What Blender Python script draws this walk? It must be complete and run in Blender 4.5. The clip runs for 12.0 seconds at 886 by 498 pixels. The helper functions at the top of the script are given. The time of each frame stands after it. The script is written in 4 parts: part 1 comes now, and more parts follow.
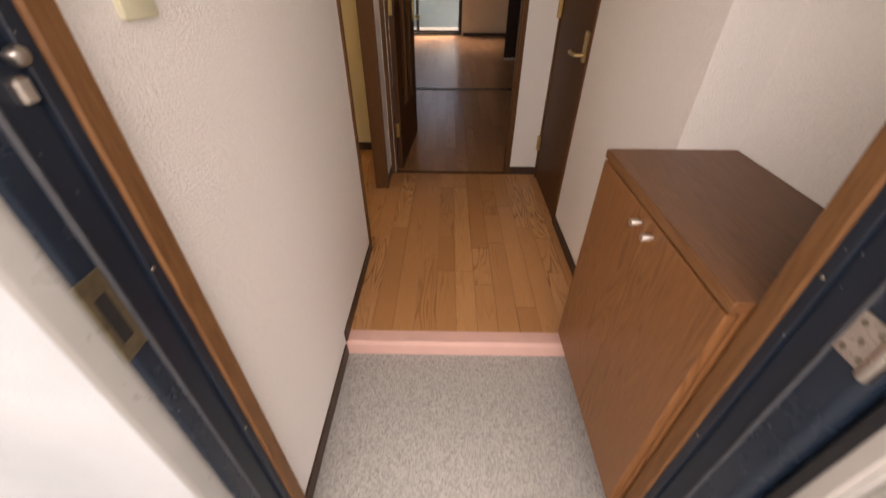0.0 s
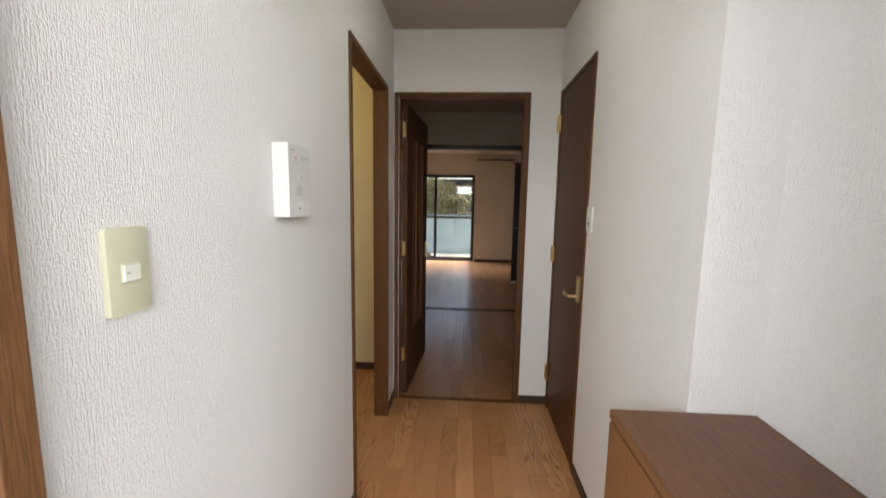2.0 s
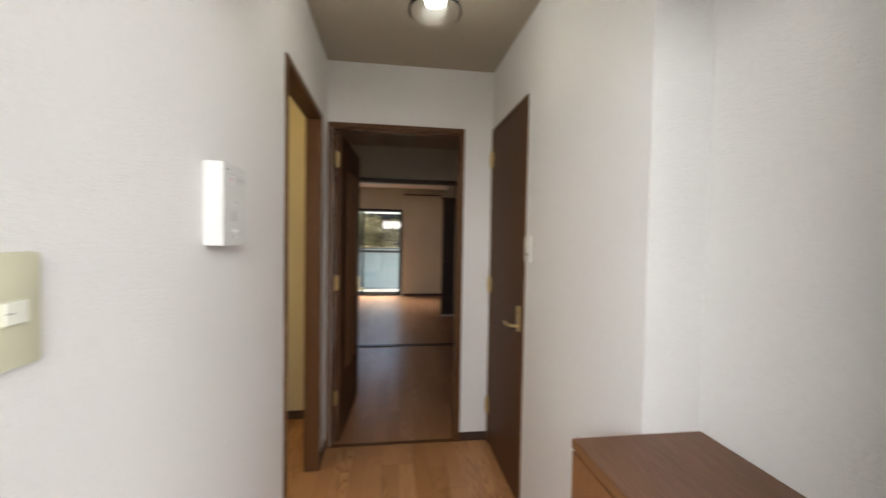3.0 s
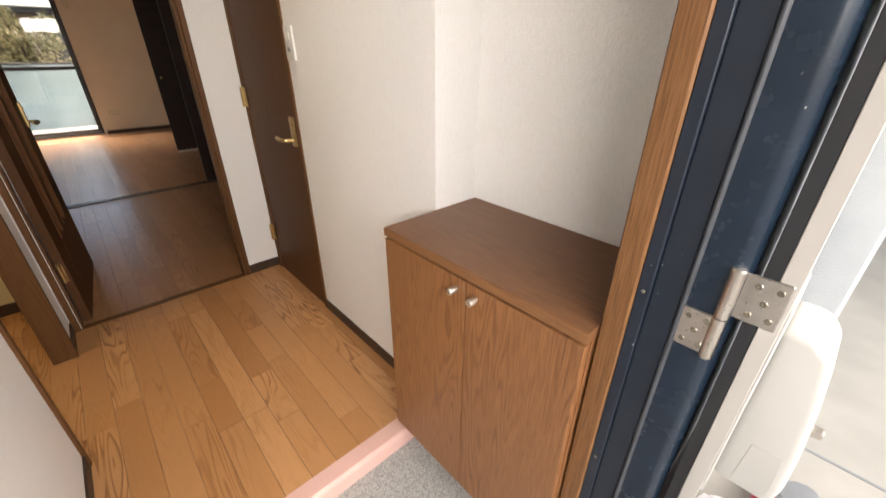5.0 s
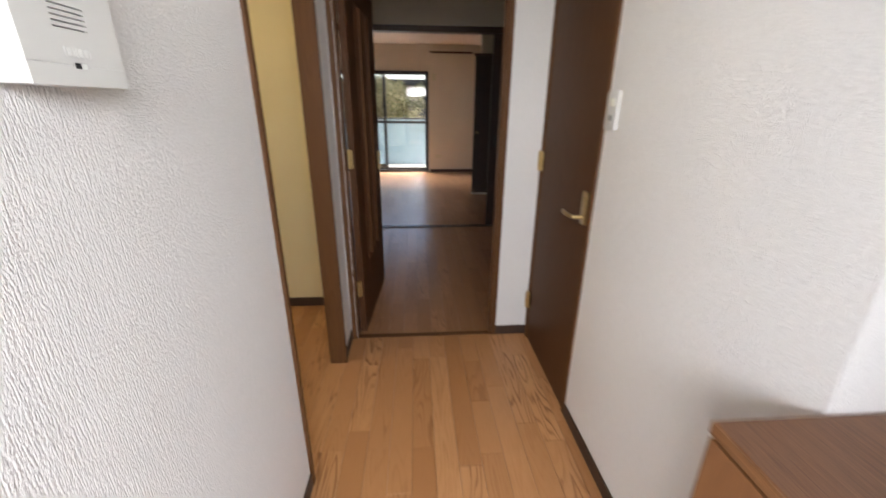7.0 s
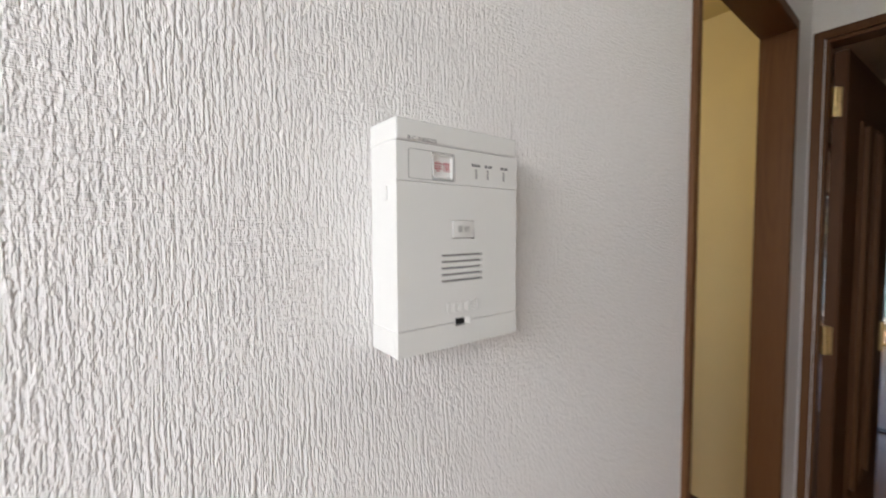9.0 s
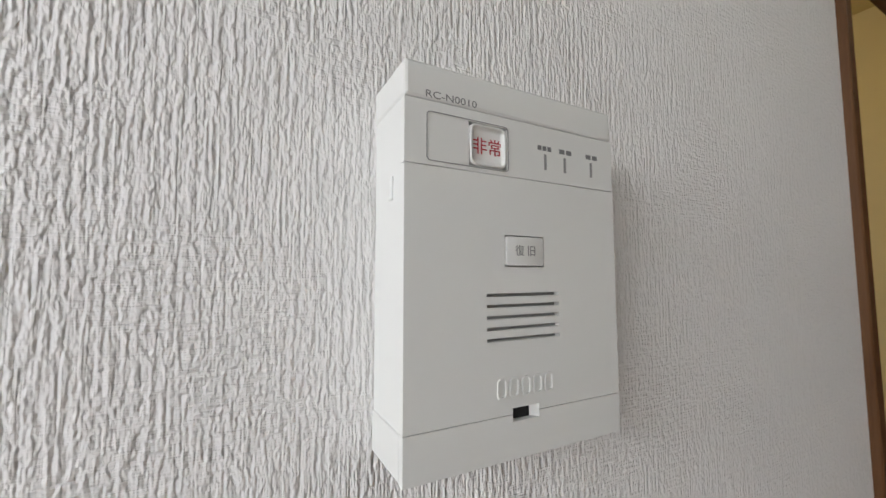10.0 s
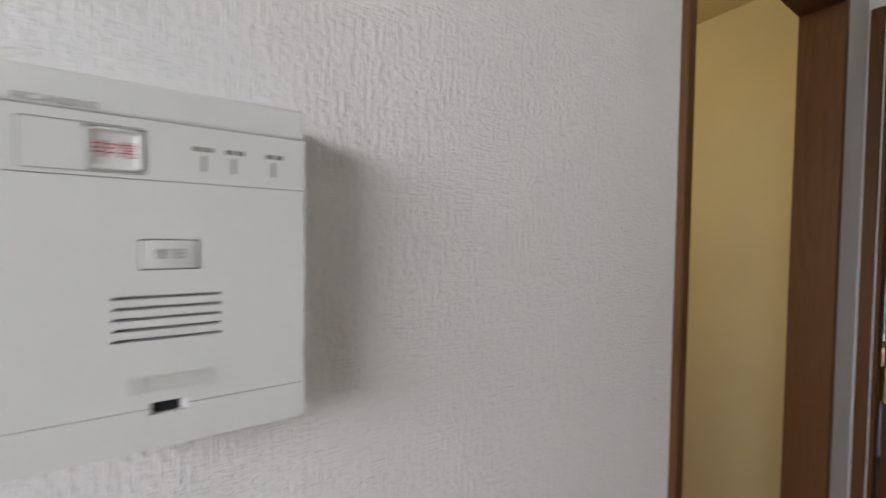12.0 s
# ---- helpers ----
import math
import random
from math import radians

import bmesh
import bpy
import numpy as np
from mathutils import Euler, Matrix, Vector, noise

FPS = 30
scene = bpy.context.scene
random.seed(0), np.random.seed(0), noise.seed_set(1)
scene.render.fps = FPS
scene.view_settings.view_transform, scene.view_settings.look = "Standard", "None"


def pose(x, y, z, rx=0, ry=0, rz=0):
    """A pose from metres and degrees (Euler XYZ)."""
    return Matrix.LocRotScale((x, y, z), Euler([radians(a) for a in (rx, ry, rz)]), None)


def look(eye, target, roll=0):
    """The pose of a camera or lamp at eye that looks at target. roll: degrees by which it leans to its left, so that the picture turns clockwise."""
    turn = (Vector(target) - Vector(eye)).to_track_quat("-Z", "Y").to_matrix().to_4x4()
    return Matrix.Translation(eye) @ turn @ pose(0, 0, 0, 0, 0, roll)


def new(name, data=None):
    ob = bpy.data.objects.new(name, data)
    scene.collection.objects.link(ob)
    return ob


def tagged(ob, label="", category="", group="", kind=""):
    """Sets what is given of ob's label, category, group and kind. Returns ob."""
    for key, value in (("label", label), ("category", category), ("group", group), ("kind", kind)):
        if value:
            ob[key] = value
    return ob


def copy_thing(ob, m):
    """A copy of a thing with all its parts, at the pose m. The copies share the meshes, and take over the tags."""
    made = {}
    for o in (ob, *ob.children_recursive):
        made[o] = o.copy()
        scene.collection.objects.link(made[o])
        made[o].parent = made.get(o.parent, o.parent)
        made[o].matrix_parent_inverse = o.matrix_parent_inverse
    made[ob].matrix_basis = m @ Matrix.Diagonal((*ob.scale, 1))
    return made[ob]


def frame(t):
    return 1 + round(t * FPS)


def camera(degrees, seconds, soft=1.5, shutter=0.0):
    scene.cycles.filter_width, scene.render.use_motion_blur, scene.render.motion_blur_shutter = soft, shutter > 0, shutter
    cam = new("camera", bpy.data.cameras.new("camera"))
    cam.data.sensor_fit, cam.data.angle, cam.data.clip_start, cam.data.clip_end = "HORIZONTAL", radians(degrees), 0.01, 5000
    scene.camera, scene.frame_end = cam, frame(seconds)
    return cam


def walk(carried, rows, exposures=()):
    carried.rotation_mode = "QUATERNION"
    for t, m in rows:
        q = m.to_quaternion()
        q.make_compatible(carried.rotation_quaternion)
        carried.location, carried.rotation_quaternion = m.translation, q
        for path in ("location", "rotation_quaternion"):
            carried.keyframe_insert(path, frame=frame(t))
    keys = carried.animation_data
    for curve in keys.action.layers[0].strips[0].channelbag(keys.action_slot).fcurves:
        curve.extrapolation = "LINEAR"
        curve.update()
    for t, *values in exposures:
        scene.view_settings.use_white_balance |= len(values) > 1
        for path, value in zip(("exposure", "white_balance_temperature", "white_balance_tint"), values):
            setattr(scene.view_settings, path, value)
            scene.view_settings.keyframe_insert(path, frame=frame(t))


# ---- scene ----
cam = camera(97.8, 12.0, shutter=0.5)
PATH = [
    (0, (0.411, -2.627, 1.277), (0.395, -1.03, 0.073), 0.4),
    (0.5, (0.442, -2.515, 1.316), (0.354, -0.816, 0.265), 0.7),
    (1, (0.456, -2.499, 1.334), (0.31, -0.69, 0.493), 0.8),
    (1.5, (0.473, -2.519, 1.363), (0.308, -0.6, 0.822), 1.1),
    (2, (0.477, -2.548, 1.376), (0.364, -0.567, 1.13), 1.0),
    (2.5, (0.454, -2.552, 1.369), (0.395, -0.554, 1.291), 0.9),
    (3, (0.397, -2.496, 1.356), (0.668, -0.515, 1.295), 1.0),
    (3.5, (0.303, -2.467, 1.335), (1.367, -0.782, 1.163), 1.3),
    (3.7, (0.284, -2.459, 1.328), (1.462, -0.858, 1.105), 1.3),
    (5.5, (0.337, -2.38, 1.276), (1.508, -1.125, 0.249), 0.6),
    (6, (0.343, -2.326, 1.282), (1.506, -1.057, 0.264), 0.7),
    (6.2, (0.35, -2.271, 1.291), (1.382, -0.844, 0.344), 0.7),
    (6.5, (0.373, -2.177, 1.309), (0.963, -0.444, 0.504), 0.7),
    (6.7, (0.404, -2.121, 1.309), (0.779, -0.308, 0.552), 0.6),
    (8.3, (0.347, -1.754, 1.385), (-0.703, -0.079, 1.082), 0.1),
    (8.5, (0.333, -1.768, 1.404), (-0.974, -0.278, 1.138), -0.2),
    (9, (0.289, -1.756, 1.427), (-1.293, -0.537, 1.331), -0.3),
    (9.5, (0.222, -1.686, 1.427), (-1.474, -0.631, 1.519), -0.1),
    (10, (0.192, -1.669, 1.415), (-1.572, -0.738, 1.561), -0.1),
    (10.5, (0.209, -1.662, 1.417), (-1.572, -0.765, 1.561), 0.2),
    (11, (0.246, -1.639, 1.425), (-1.532, -0.73, 1.538), -0.0),
    (11.5, (0.282, -1.611, 1.417), (-1.475, -0.657, 1.467), -0.1),
    (12, (0.281, -1.532, 1.438), (-1.404, -0.457, 1.378), 0.7),
]
EXPOSURES = [
    (0.0, 1.22, 8300, 26), (0.3, 1.48, 7600, 15), (0.5, 1.58, 6700, 12), (1.0, 1.68, 6500, 11), (1.5, 1.64, 6550, 11), (2.5, 1.53, 6700, 12),
    (3.0, 1.59, 6700, 11), (3.5, 1.94, 7000, 13), (3.7, 1.96, 7100, 13), (5.3, 1.98, 7400, 15), (6.0, 1.98, 7400, 14), (6.7, 1.97, 6400, 13),
    (8.3, 1.98, 6700, 14), (8.6, 1.84, 6600, 14), (9.0, 1.50, 6500, 13), (9.5, 1.30, 6650, 13), (10.0, 1.16, 6400, 11), (11.5, 1.16, 6400, 11), (12.0, 1.33, 6250, 12),
]
walk(cam, [(t, look(eye, target, roll)) for t, eye, target, roll in PATH], EXPOSURES)

# ---- world, sun and large lights ----
world = bpy.data.worlds.new("sky")
scene.world = world
world.use_nodes = True
wn = world.node_tree.nodes
wl = world.node_tree.links
sky = wn.new("ShaderNodeTexSky")
sky.sky_type = "NISHITA"
sky.sun_disc = False
sky.sun_elevation = radians(58)
sky.sun_rotation = radians(12)
wl.new(sky.outputs[0], wn["Background"].inputs[0])
wn["Background"].inputs[1].default_value = 0.07


def lamp(name, kind, m, energy, color, **more):
    data = bpy.data.lights.new(name, kind)
    data.energy, data.color = energy, color
    for key, value in more.items():
        if key == "size":
            data.size = value
        elif key == "size_y":
            data.shape, data.size_y = "RECTANGLE", value
        elif key == "angle":
            data.angle = value
        elif key == "soft":
            data.shadow_soft_size = value
    ob = new(name, data)
    ob.matrix_world = m
    return ob


SUN_AZ = radians(12)
sun_from = Vector((math.sin(SUN_AZ) * math.cos(radians(58)), math.cos(SUN_AZ) * math.cos(radians(58)), math.sin(radians(58))))
lamp("sun", "SUN", look(sun_from * 10, (0, 0, 0)), 3.2, (1.0, 0.95, 0.90), angle=radians(5))
# area lamp as sky light under the added porch slab, towards the front doorway
lamp("door_daylight", "AREA", look((0.40, -4.3, 2.35), (0.40, -1.5, 0.6)), 158.0, (0.98, 0.985, 1.0), size=7.0, size_y=1.4)
# area lamp as sky light under the added balcony slab, towards the window
lamp("window_daylight", "AREA", look((0.0, 6.75, 2.33), (0.0, 4.2, 0.9)), 72.0, (0.95, 0.98, 1.0), size=3.4, size_y=0.2)
# the lit bulb of the hall lamp
LAMP = Vector((0.545, -1.10, 2.165))
lamp("hall_bulb", "POINT", pose(*LAMP), 0.16, (1.0, 0.80, 0.56), soft=0.03)

# ---- materials ----


class Mat:
    """A node material under construction."""

    def __init__(self, name, rough=0.5, metal=0.0, color=(0.5, 0.5, 0.5), spec=None):
        self.m = bpy.data.materials.new(name)
        self.m.use_nodes = True
        self.n, self.l = self.m.node_tree.nodes, self.m.node_tree.links
        self.b = self.n["Principled BSDF"]
        self.b.inputs["Roughness"].default_value = rough
        self.b.inputs["Metallic"].default_value = metal
        self.b.inputs["Base Color"].default_value = (*color, 1)
        if spec is not None:
            self.b.inputs["Specular IOR Level"].default_value = spec

    def coords(self, scale=(1, 1, 1), shift_random=0.0):
        tc = self.n.new("ShaderNodeTexCoord")
        mp = self.n.new("ShaderNodeMapping")
        mp.inputs["Scale"].default_value = scale
        self.l.new(tc.outputs["Object"], mp.inputs["Vector"])
        if shift_random:
            oi = self.n.new("ShaderNodeObjectInfo")
            mul = self.n.new("ShaderNodeVectorMath")
            mul.operation = "SCALE"
            mul.inputs[0].default_value = (1.0, 0.7, 0.37)
            k = self.n.new("ShaderNodeMath")
            k.operation = "MULTIPLY"
            k.inputs[1].default_value = shift_random
            self.l.new(oi.outputs["Random"], k.inputs[0])
            self.l.new(k.outputs[0], mul.inputs["Scale"])
            self.l.new(mul.outputs[0], mp.inputs["Location"])
        return mp.outputs[0]

    def noise(self, vec, scale, detail=4, rough=0.55, distort=0.0):
        nd = self.n.new("ShaderNodeTexNoise")
        nd.inputs["Scale"].default_value = scale
        nd.inputs["Detail"].default_value = detail
        nd.inputs["Roughness"].default_value = rough
        nd.inputs["Distortion"].default_value = distort
        self.l.new(vec, nd.inputs["Vector"])
        return nd.outputs["Fac"]

    def ramp(self, fac, stops):
        nd = self.n.new("ShaderNodeValToRGB")
        el = nd.color_ramp.elements
        while len(el) < len(stops):
            el.new(0.5)
        for e, (p, c) in zip(el, stops):
            e.position = p
            e.color = (*c, 1) if len(c) == 3 else c
        self.l.new(fac, nd.inputs["Fac"])
        return nd.outputs["Color"]

    def mix(self, fac, a, b, kind="MIX"):
        nd = self.n.new("ShaderNodeMix")
        nd.data_type, nd.blend_type = "RGBA", kind
        f, ia, ib = nd.inputs[0], nd.inputs[6], nd.inputs[7]
        for sock, v in ((f, fac), (ia, a), (ib, b)):
            if isinstance(v, (int, float)):
                sock.default_value = v
            elif isinstance(v, tuple):
                sock.default_value = (*v, 1)
            else:
                self.l.new(v, sock)
        return nd.outputs[2]

    def math(self, op, a, b=0.0):
        nd = self.n.new("ShaderNodeMath")
        nd.operation = op
        for sock, v in ((nd.inputs[0], a), (nd.inputs[1], b)):
            if isinstance(v, (int, float)):
                sock.default_value = v
            else:
                self.l.new(v, sock)
        return nd.outputs[0]

    def color(self, c):
        self.l.new(c, self.b.inputs["Base Color"])

    def rough(self, fac, lo, hi):
        mr = self.n.new("ShaderNodeMapRange")
        mr.inputs["To Min"].default_value = lo
        mr.inputs["To Max"].default_value = hi
        self.l.new(fac, mr.inputs["Value"])
        self.l.new(mr.outputs[0], self.b.inputs["Roughness"])

    def bump(self, height, strength, dist):
        nd = self.n.new("ShaderNodeBump")
        nd.inputs["Strength"].default_value = strength
        nd.inputs["Distance"].default_value = dist
        self.l.new(height, nd.inputs["Height"])
        self.l.new(nd.outputs[0], self.b.inputs["Normal"])


def plain(name, color, rough=0.5, metal=0.0, vary=0.08, scale=6.0, grain=0.0, spec=None):
    """Paint, plastic or metal with a little uneven tone and gloss."""
    m = Mat(name, rough, metal, color, spec)
    v = m.coords()
    f = m.noise(v, scale, 5)
    dark = tuple(c * (1 - vary) for c in color)
    light = tuple(min(1, c * (1 + vary)) for c in color)
    m.color(m.ramp(f, [(0.3, dark), (0.7, light)]))
    m.rough(m.noise(v, scale * 4, 3), max(0.02, rough - 0.08), min(1, rough + 0.08))
    if grain:
        m.bump(m.noise(v, 900, 3), 0.4, grain)
    return m.m


def wallpaper(name, color, depth=0.0015):
    """Embossed vinyl paper: uneven upright cords broken into grains, crossed in patches by fine level threads."""
    m = Mat(name, 0.7, 0.0, color, 0.3)
    black, white = (0, 0, 0), (1, 1, 1)
    cords = m.ramp(m.noise(m.coords((380, 380, 36)), 1.0, 1, 0.5, 0.3), [(0.36, black), (0.64, white)])
    grains = m.ramp(m.noise(m.coords((400, 400, 190)), 1.0, 1, 0.5), [(0.34, black), (0.64, white)])
    level = m.ramp(m.noise(m.coords((70, 70, 480)), 1.0, 1, 0.5), [(0.36, black), (0.66, white)])
    zone = m.ramp(m.noise(m.coords((1, 1, 1)), 8, 3), [(0.45, (0.08, 0.08, 0.08)), (0.62, (0.55, 0.55, 0.55))])
    h = m.mix(0.45, m.mix(zone, cords, level), grains)
    m.bump(h, 1.0, depth)
    tint = m.noise(m.coords(), 1.3, 4)
    fine = m.ramp(h, [(0.15, tuple(x * 0.93 for x in color)), (0.6, color)])
    m.color(m.mix(m.ramp(tint, [(0.35, black), (0.7, (0.5, 0.5, 0.5))]), fine, tuple(x * 0.95 for x in color)))
    return m.m


def wood(name, dark, mid, light, along="y", rough=0.4, ring=7.0, shift=0.0, figure=1.0, tone=0.0, coat=0.0, fibre=0.6, spec=None, boards=False):
    """Oak: pointed ring figure drawn out along the grain on some boards, fine pores on all, tone that differs from board to board."""
    m = Mat(name, rough, 0.0, mid, spec)
    k = {"x": 0, "y": 1, "z": 2}[along]

    def stretch(across, along_):
        return tuple(along_ if i == k else across for i in range(3))

    v = m.coords(stretch(15, 1.5), shift)
    big = m.noise(v, 1.0, 1.2, 0.4, 0.15)
    r = m.math("FRACT", m.math("MULTIPLY", big, ring))
    rings = m.ramp(r, [(0.0, (0.2, 0.2, 0.2)), (0.12, (0.0, 0.0, 0.0)), (0.42, (0.8, 0.8, 0.8)), (0.9, (1, 1, 1)), (1.0, (0.2, 0.2, 0.2))])
    fib = m.noise(m.coords(stretch(480, 16), shift), 1.0, 3, 0.6)
    patch = m.ramp(m.noise(m.coords(stretch(6, 1.2), shift), 1.0, 2), [(0.42, (0.2, 0.2, 0.2)), (0.58, (1, 1, 1))])
    if boards:
        # about a third of the boards are cut across the rings, the others straight-grained
        oi = m.n.new("ShaderNodeObjectInfo")
        cut = m.math("FRACT", m.math("MULTIPLY", oi.outputs["Random"], 7.3))
        patch = m.math("MULTIPLY", patch, m.ramp(cut, [(0.26, (0.35, 0.35, 0.35)), (0.46, (1, 1, 1))]))
    rings = m.mix(m.math("MULTIPLY", patch, figure), (0.72, 0.72, 0.72), rings)
    f = m.math("ADD", m.math("MULTIPLY", rings, 0.62 if boards else 0.55), m.math("MULTIPLY", m.math("SUBTRACT", fib, 0.5), fibre))
    col = m.ramp(f, [(0.02, dark), (0.34, mid), (0.62, light)])
    cloud = m.noise(m.coords((1, 1, 1), shift), 3.0, 3)
    col = m.mix(m.ramp(cloud, [(0.3, (0, 0, 0)), (0.75, (0.3, 0.3, 0.3))]), col, tuple(c * 0.85 for c in mid))
    if tone:
        oi = m.n.new("ShaderNodeObjectInfo")
        isl = m.n.new("ShaderNodeNewGeometry")
        rnd = m.math("FRACT", m.math("ADD", oi.outputs["Random"], isl.outputs["Random Per Island"]))
        col = m.mix(m.math("MULTIPLY", rnd, tone), col, tuple(c * t for c, t in zip(mid, (0.70, 0.62, 0.54))))
    m.color(col)
    m.rough(fib, rough - 0.06, rough + 0.1)
    m.bump(f, 0.3, 0.0003)
    if coat:
        m.b.inputs["Coat Weight"].default_value = coat
        m.b.inputs["Coat Roughness"].default_value = 0.2
    return m.m


WHITE_PAPER = wallpaper("white_wallpaper", (0.80, 0.785, 0.765))
PAPER_ROOM = plain("living_wallpaper", (0.70, 0.65, 0.55), 0.85, vary=0.04, scale=2)
PAPER_YELLOW = plain("yellow_wallpaper", (0.72, 0.64, 0.40), 0.8, vary=0.04, scale=2)
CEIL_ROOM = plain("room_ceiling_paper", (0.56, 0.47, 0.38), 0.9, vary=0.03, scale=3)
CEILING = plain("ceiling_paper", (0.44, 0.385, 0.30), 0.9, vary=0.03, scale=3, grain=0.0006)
FLOOR_OAK = wood("hall_oak_floor", (0.20, 0.076, 0.027), (0.52, 0.262, 0.108), (0.61, 0.33, 0.153), "y", 0.36, 12, 30.0, 1.0, 0.8, 0.12, 0.6, boards=True)
FLOOR_ROOM = wood("room_oak_floor", (0.23, 0.10, 0.045), (0.40, 0.20, 0.095), (0.49, 0.26, 0.13), "y", 0.30, 13, 30.0, 0.9, 0.65, 0.35, 0.5, boards=True)
CAB_WOOD = wood("cabinet_oak", (0.10, 0.037, 0.012), (0.20, 0.082, 0.029), (0.27, 0.122, 0.047), "z", 0.45, 16, 20.0, 0.55, fibre=1.05)
CAB_TOP = wood("cabinet_top_oak", (0.065, 0.024, 0.009), (0.145, 0.06, 0.024), (0.20, 0.092, 0.04), "y", 0.38, 10, 0.0, 0.15, fibre=1.2)
EDGE_BAND = wood("cabinet_edge_oak", (0.09, 0.035, 0.012), (0.185, 0.08, 0.03), (0.245, 0.115, 0.046), "y", 0.42, 10, 0.0, 0.15, fibre=1.3)
TRIM_OAK = wood("entrance_trim_oak", (0.065, 0.027, 0.010), (0.155, 0.069, 0.026), (0.215, 0.103, 0.042), "z", 0.5, 12, 9.0, 0.2, fibre=1.5, spec=0.3)
DARK_WOOD = wood("dark_door_wood", (0.046, 0.018, 0.006), (0.082, 0.034, 0.0125), (0.105, 0.046, 0.018), "z", 0.5, 9, 12.0, 0.3, spec=0.25)
CASING = wood("casing_wood", (0.06, 0.024, 0.0075), (0.107, 0.046, 0.016), (0.137, 0.063, 0.0235), "z", 0.5, 8, 9.0, 0.3, spec=0.25)
DARK_FLAT = wood("dark_rail_wood", (0.03, 0.014, 0.008), (0.05, 0.025, 0.013), (0.07, 0.037, 0.02), "x", 0.4, 6, 9.0, 0.3)
TRACK = plain("dark_track_metal", (0.10, 0.085, 0.07), 0.16, 0.9, vary=0.1)
BASE = plain("baseboard_vinyl", (0.05, 0.028, 0.018), 0.5, vary=0.15)
PINK = plain("pink_sill_vinyl", (0.68, 0.43, 0.37), 0.45, vary=0.04, scale=14)


def chipped_paint(name, color, rough):
    """Gloss paint on steel with dust, fine scratches and a few chips down to the primer."""
    m = Mat(name, rough, 0.0, color, 0.42)
    v = m.coords()
    base = m.ramp(m.noise(v, 14, 5), [(0.3, tuple(c * 0.9 for c in color)), (0.7, tuple(c * 1.12 for c in color))])
    chips = m.ramp(m.noise(m.coords((1, 1, 0.45)), 170, 2, 0.5), [(0.75, (0, 0, 0)), (0.775, (1, 1, 1))])
    where = m.ramp(m.noise(v, 9, 3), [(0.5, (0, 0, 0)), (0.62, (1, 1, 1))])
    dust = m.ramp(m.noise(m.coords((1, 1, 0.2)), 60, 4), [(0.5, (0, 0, 0)), (0.85, (0.02, 0.02, 0.02))])
    col = m.mix(dust, base, (0.25, 0.27, 0.29))
    m.color(m.mix(m.math("MULTIPLY", chips, where), col, (0.42, 0.43, 0.43)))
    m.rough(m.noise(v, 25, 3), rough - 0.02, rough + 0.07)
    m.bump(m.noise(v, 420, 2), 0.05, 0.0003)
    return m.m


NAVY = chipped_paint("navy_steel_paint", (0.007, 0.013, 0.024), 0.42)
NAVY_GLOSS = chipped_paint("navy_steel_rolled", (0.010, 0.019, 0.033), 0.24)
BALCONY = plain("balcony_screed", (0.52, 0.50, 0.46), 0.8, vary=0.08)
BLACKWOOD = plain("near_black_wood", (0.030, 0.011, 0.007), 0.5, vary=0.25, scale=8)
RUBBER = plain("grey_gasket", (0.045, 0.05, 0.06), 0.6, vary=0.2, scale=30)
BLACK = plain("black_rubber", (0.012, 0.013, 0.016), 0.5, vary=0.2)
DOORGREY = plain("door_grey_paint", (0.42, 0.405, 0.38), 0.4, vary=0.04)
STEEL = plain("brushed_steel", (0.62, 0.58, 0.54), 0.3, 1.0, vary=0.08, scale=60)
BRONZE = plain("dull_bronze_plate", (0.20, 0.18, 0.12), 0.4, 0.8, vary=0.3, scale=40)
STEEL_DULL = plain("worn_steel_plate", (0.30, 0.27, 0.22), 0.35, 0.9, vary=0.3, scale=40)
NICKEL = plain("satin_nickel", (0.66, 0.62, 0.57), 0.42, 1.0, vary=0.05, scale=60)
BRASS = plain("brass", (0.58, 0.43, 0.20), 0.32, 1.0, vary=0.15, scale=60)
PLASTIC = plain("white_plastic", (0.69, 0.69, 0.66), 0.42, vary=0.02)
PLASTIC_W = plain("mailbox_plastic", (0.42, 0.415, 0.395), 0.38, vary=0.02)
CREAM = plain("aged_cream_plastic", (0.60, 0.59, 0.43), 0.4, vary=0.05, scale=20)
CREAM_L = plain("cream_rocker_plastic", (0.76, 0.76, 0.66), 0.35, vary=0.04, scale=20)
SHADOWGAP = plain("slot_shade", (0.01, 0.01, 0.01), 0.8, vary=0.1)
PRINT = plain("grey_print", (0.17, 0.17, 0.17), 0.6, vary=0.05)
PRINT_RED = plain("red_print", (0.45, 0.03, 0.05), 0.6, vary=0.05)
# lens grey, also painting the frame's sheen bead and the shaded grille back
GREYBAR = plain("lens_and_shading_grey", (0.25, 0.25, 0.24), 0.3, vary=0.1)
SASH = plain("black_aluminium", (0.02, 0.019, 0.018), 0.4, vary=0.2)
CONCRETE = plain("concrete_ground", (0.28, 0.27, 0.245), 0.85, vary=0.10, scale=4, grain=0.001)
RED = plain("red_plastic", (0.45, 0.012, 0.035), 0.4, vary=0.08)
GREYCAP = plain("grey_cap_plastic", (0.16, 0.17, 0.18), 0.45, vary=0.1)
BAG = plain("white_bag_film", (0.75, 0.72, 0.76), 0.4, vary=0.08, scale=30)
ROOFDARK = plain("dark_roof", (0.05, 0.048, 0.045), 0.7, vary=0.1)
NEIGHBOUR = plain("beige_render", (0.20, 0.155, 0.125), 0.8, vary=0.08)
EARTH = plain("bare_earth", (0.22, 0.18, 0.12), 0.95, vary=0.2)
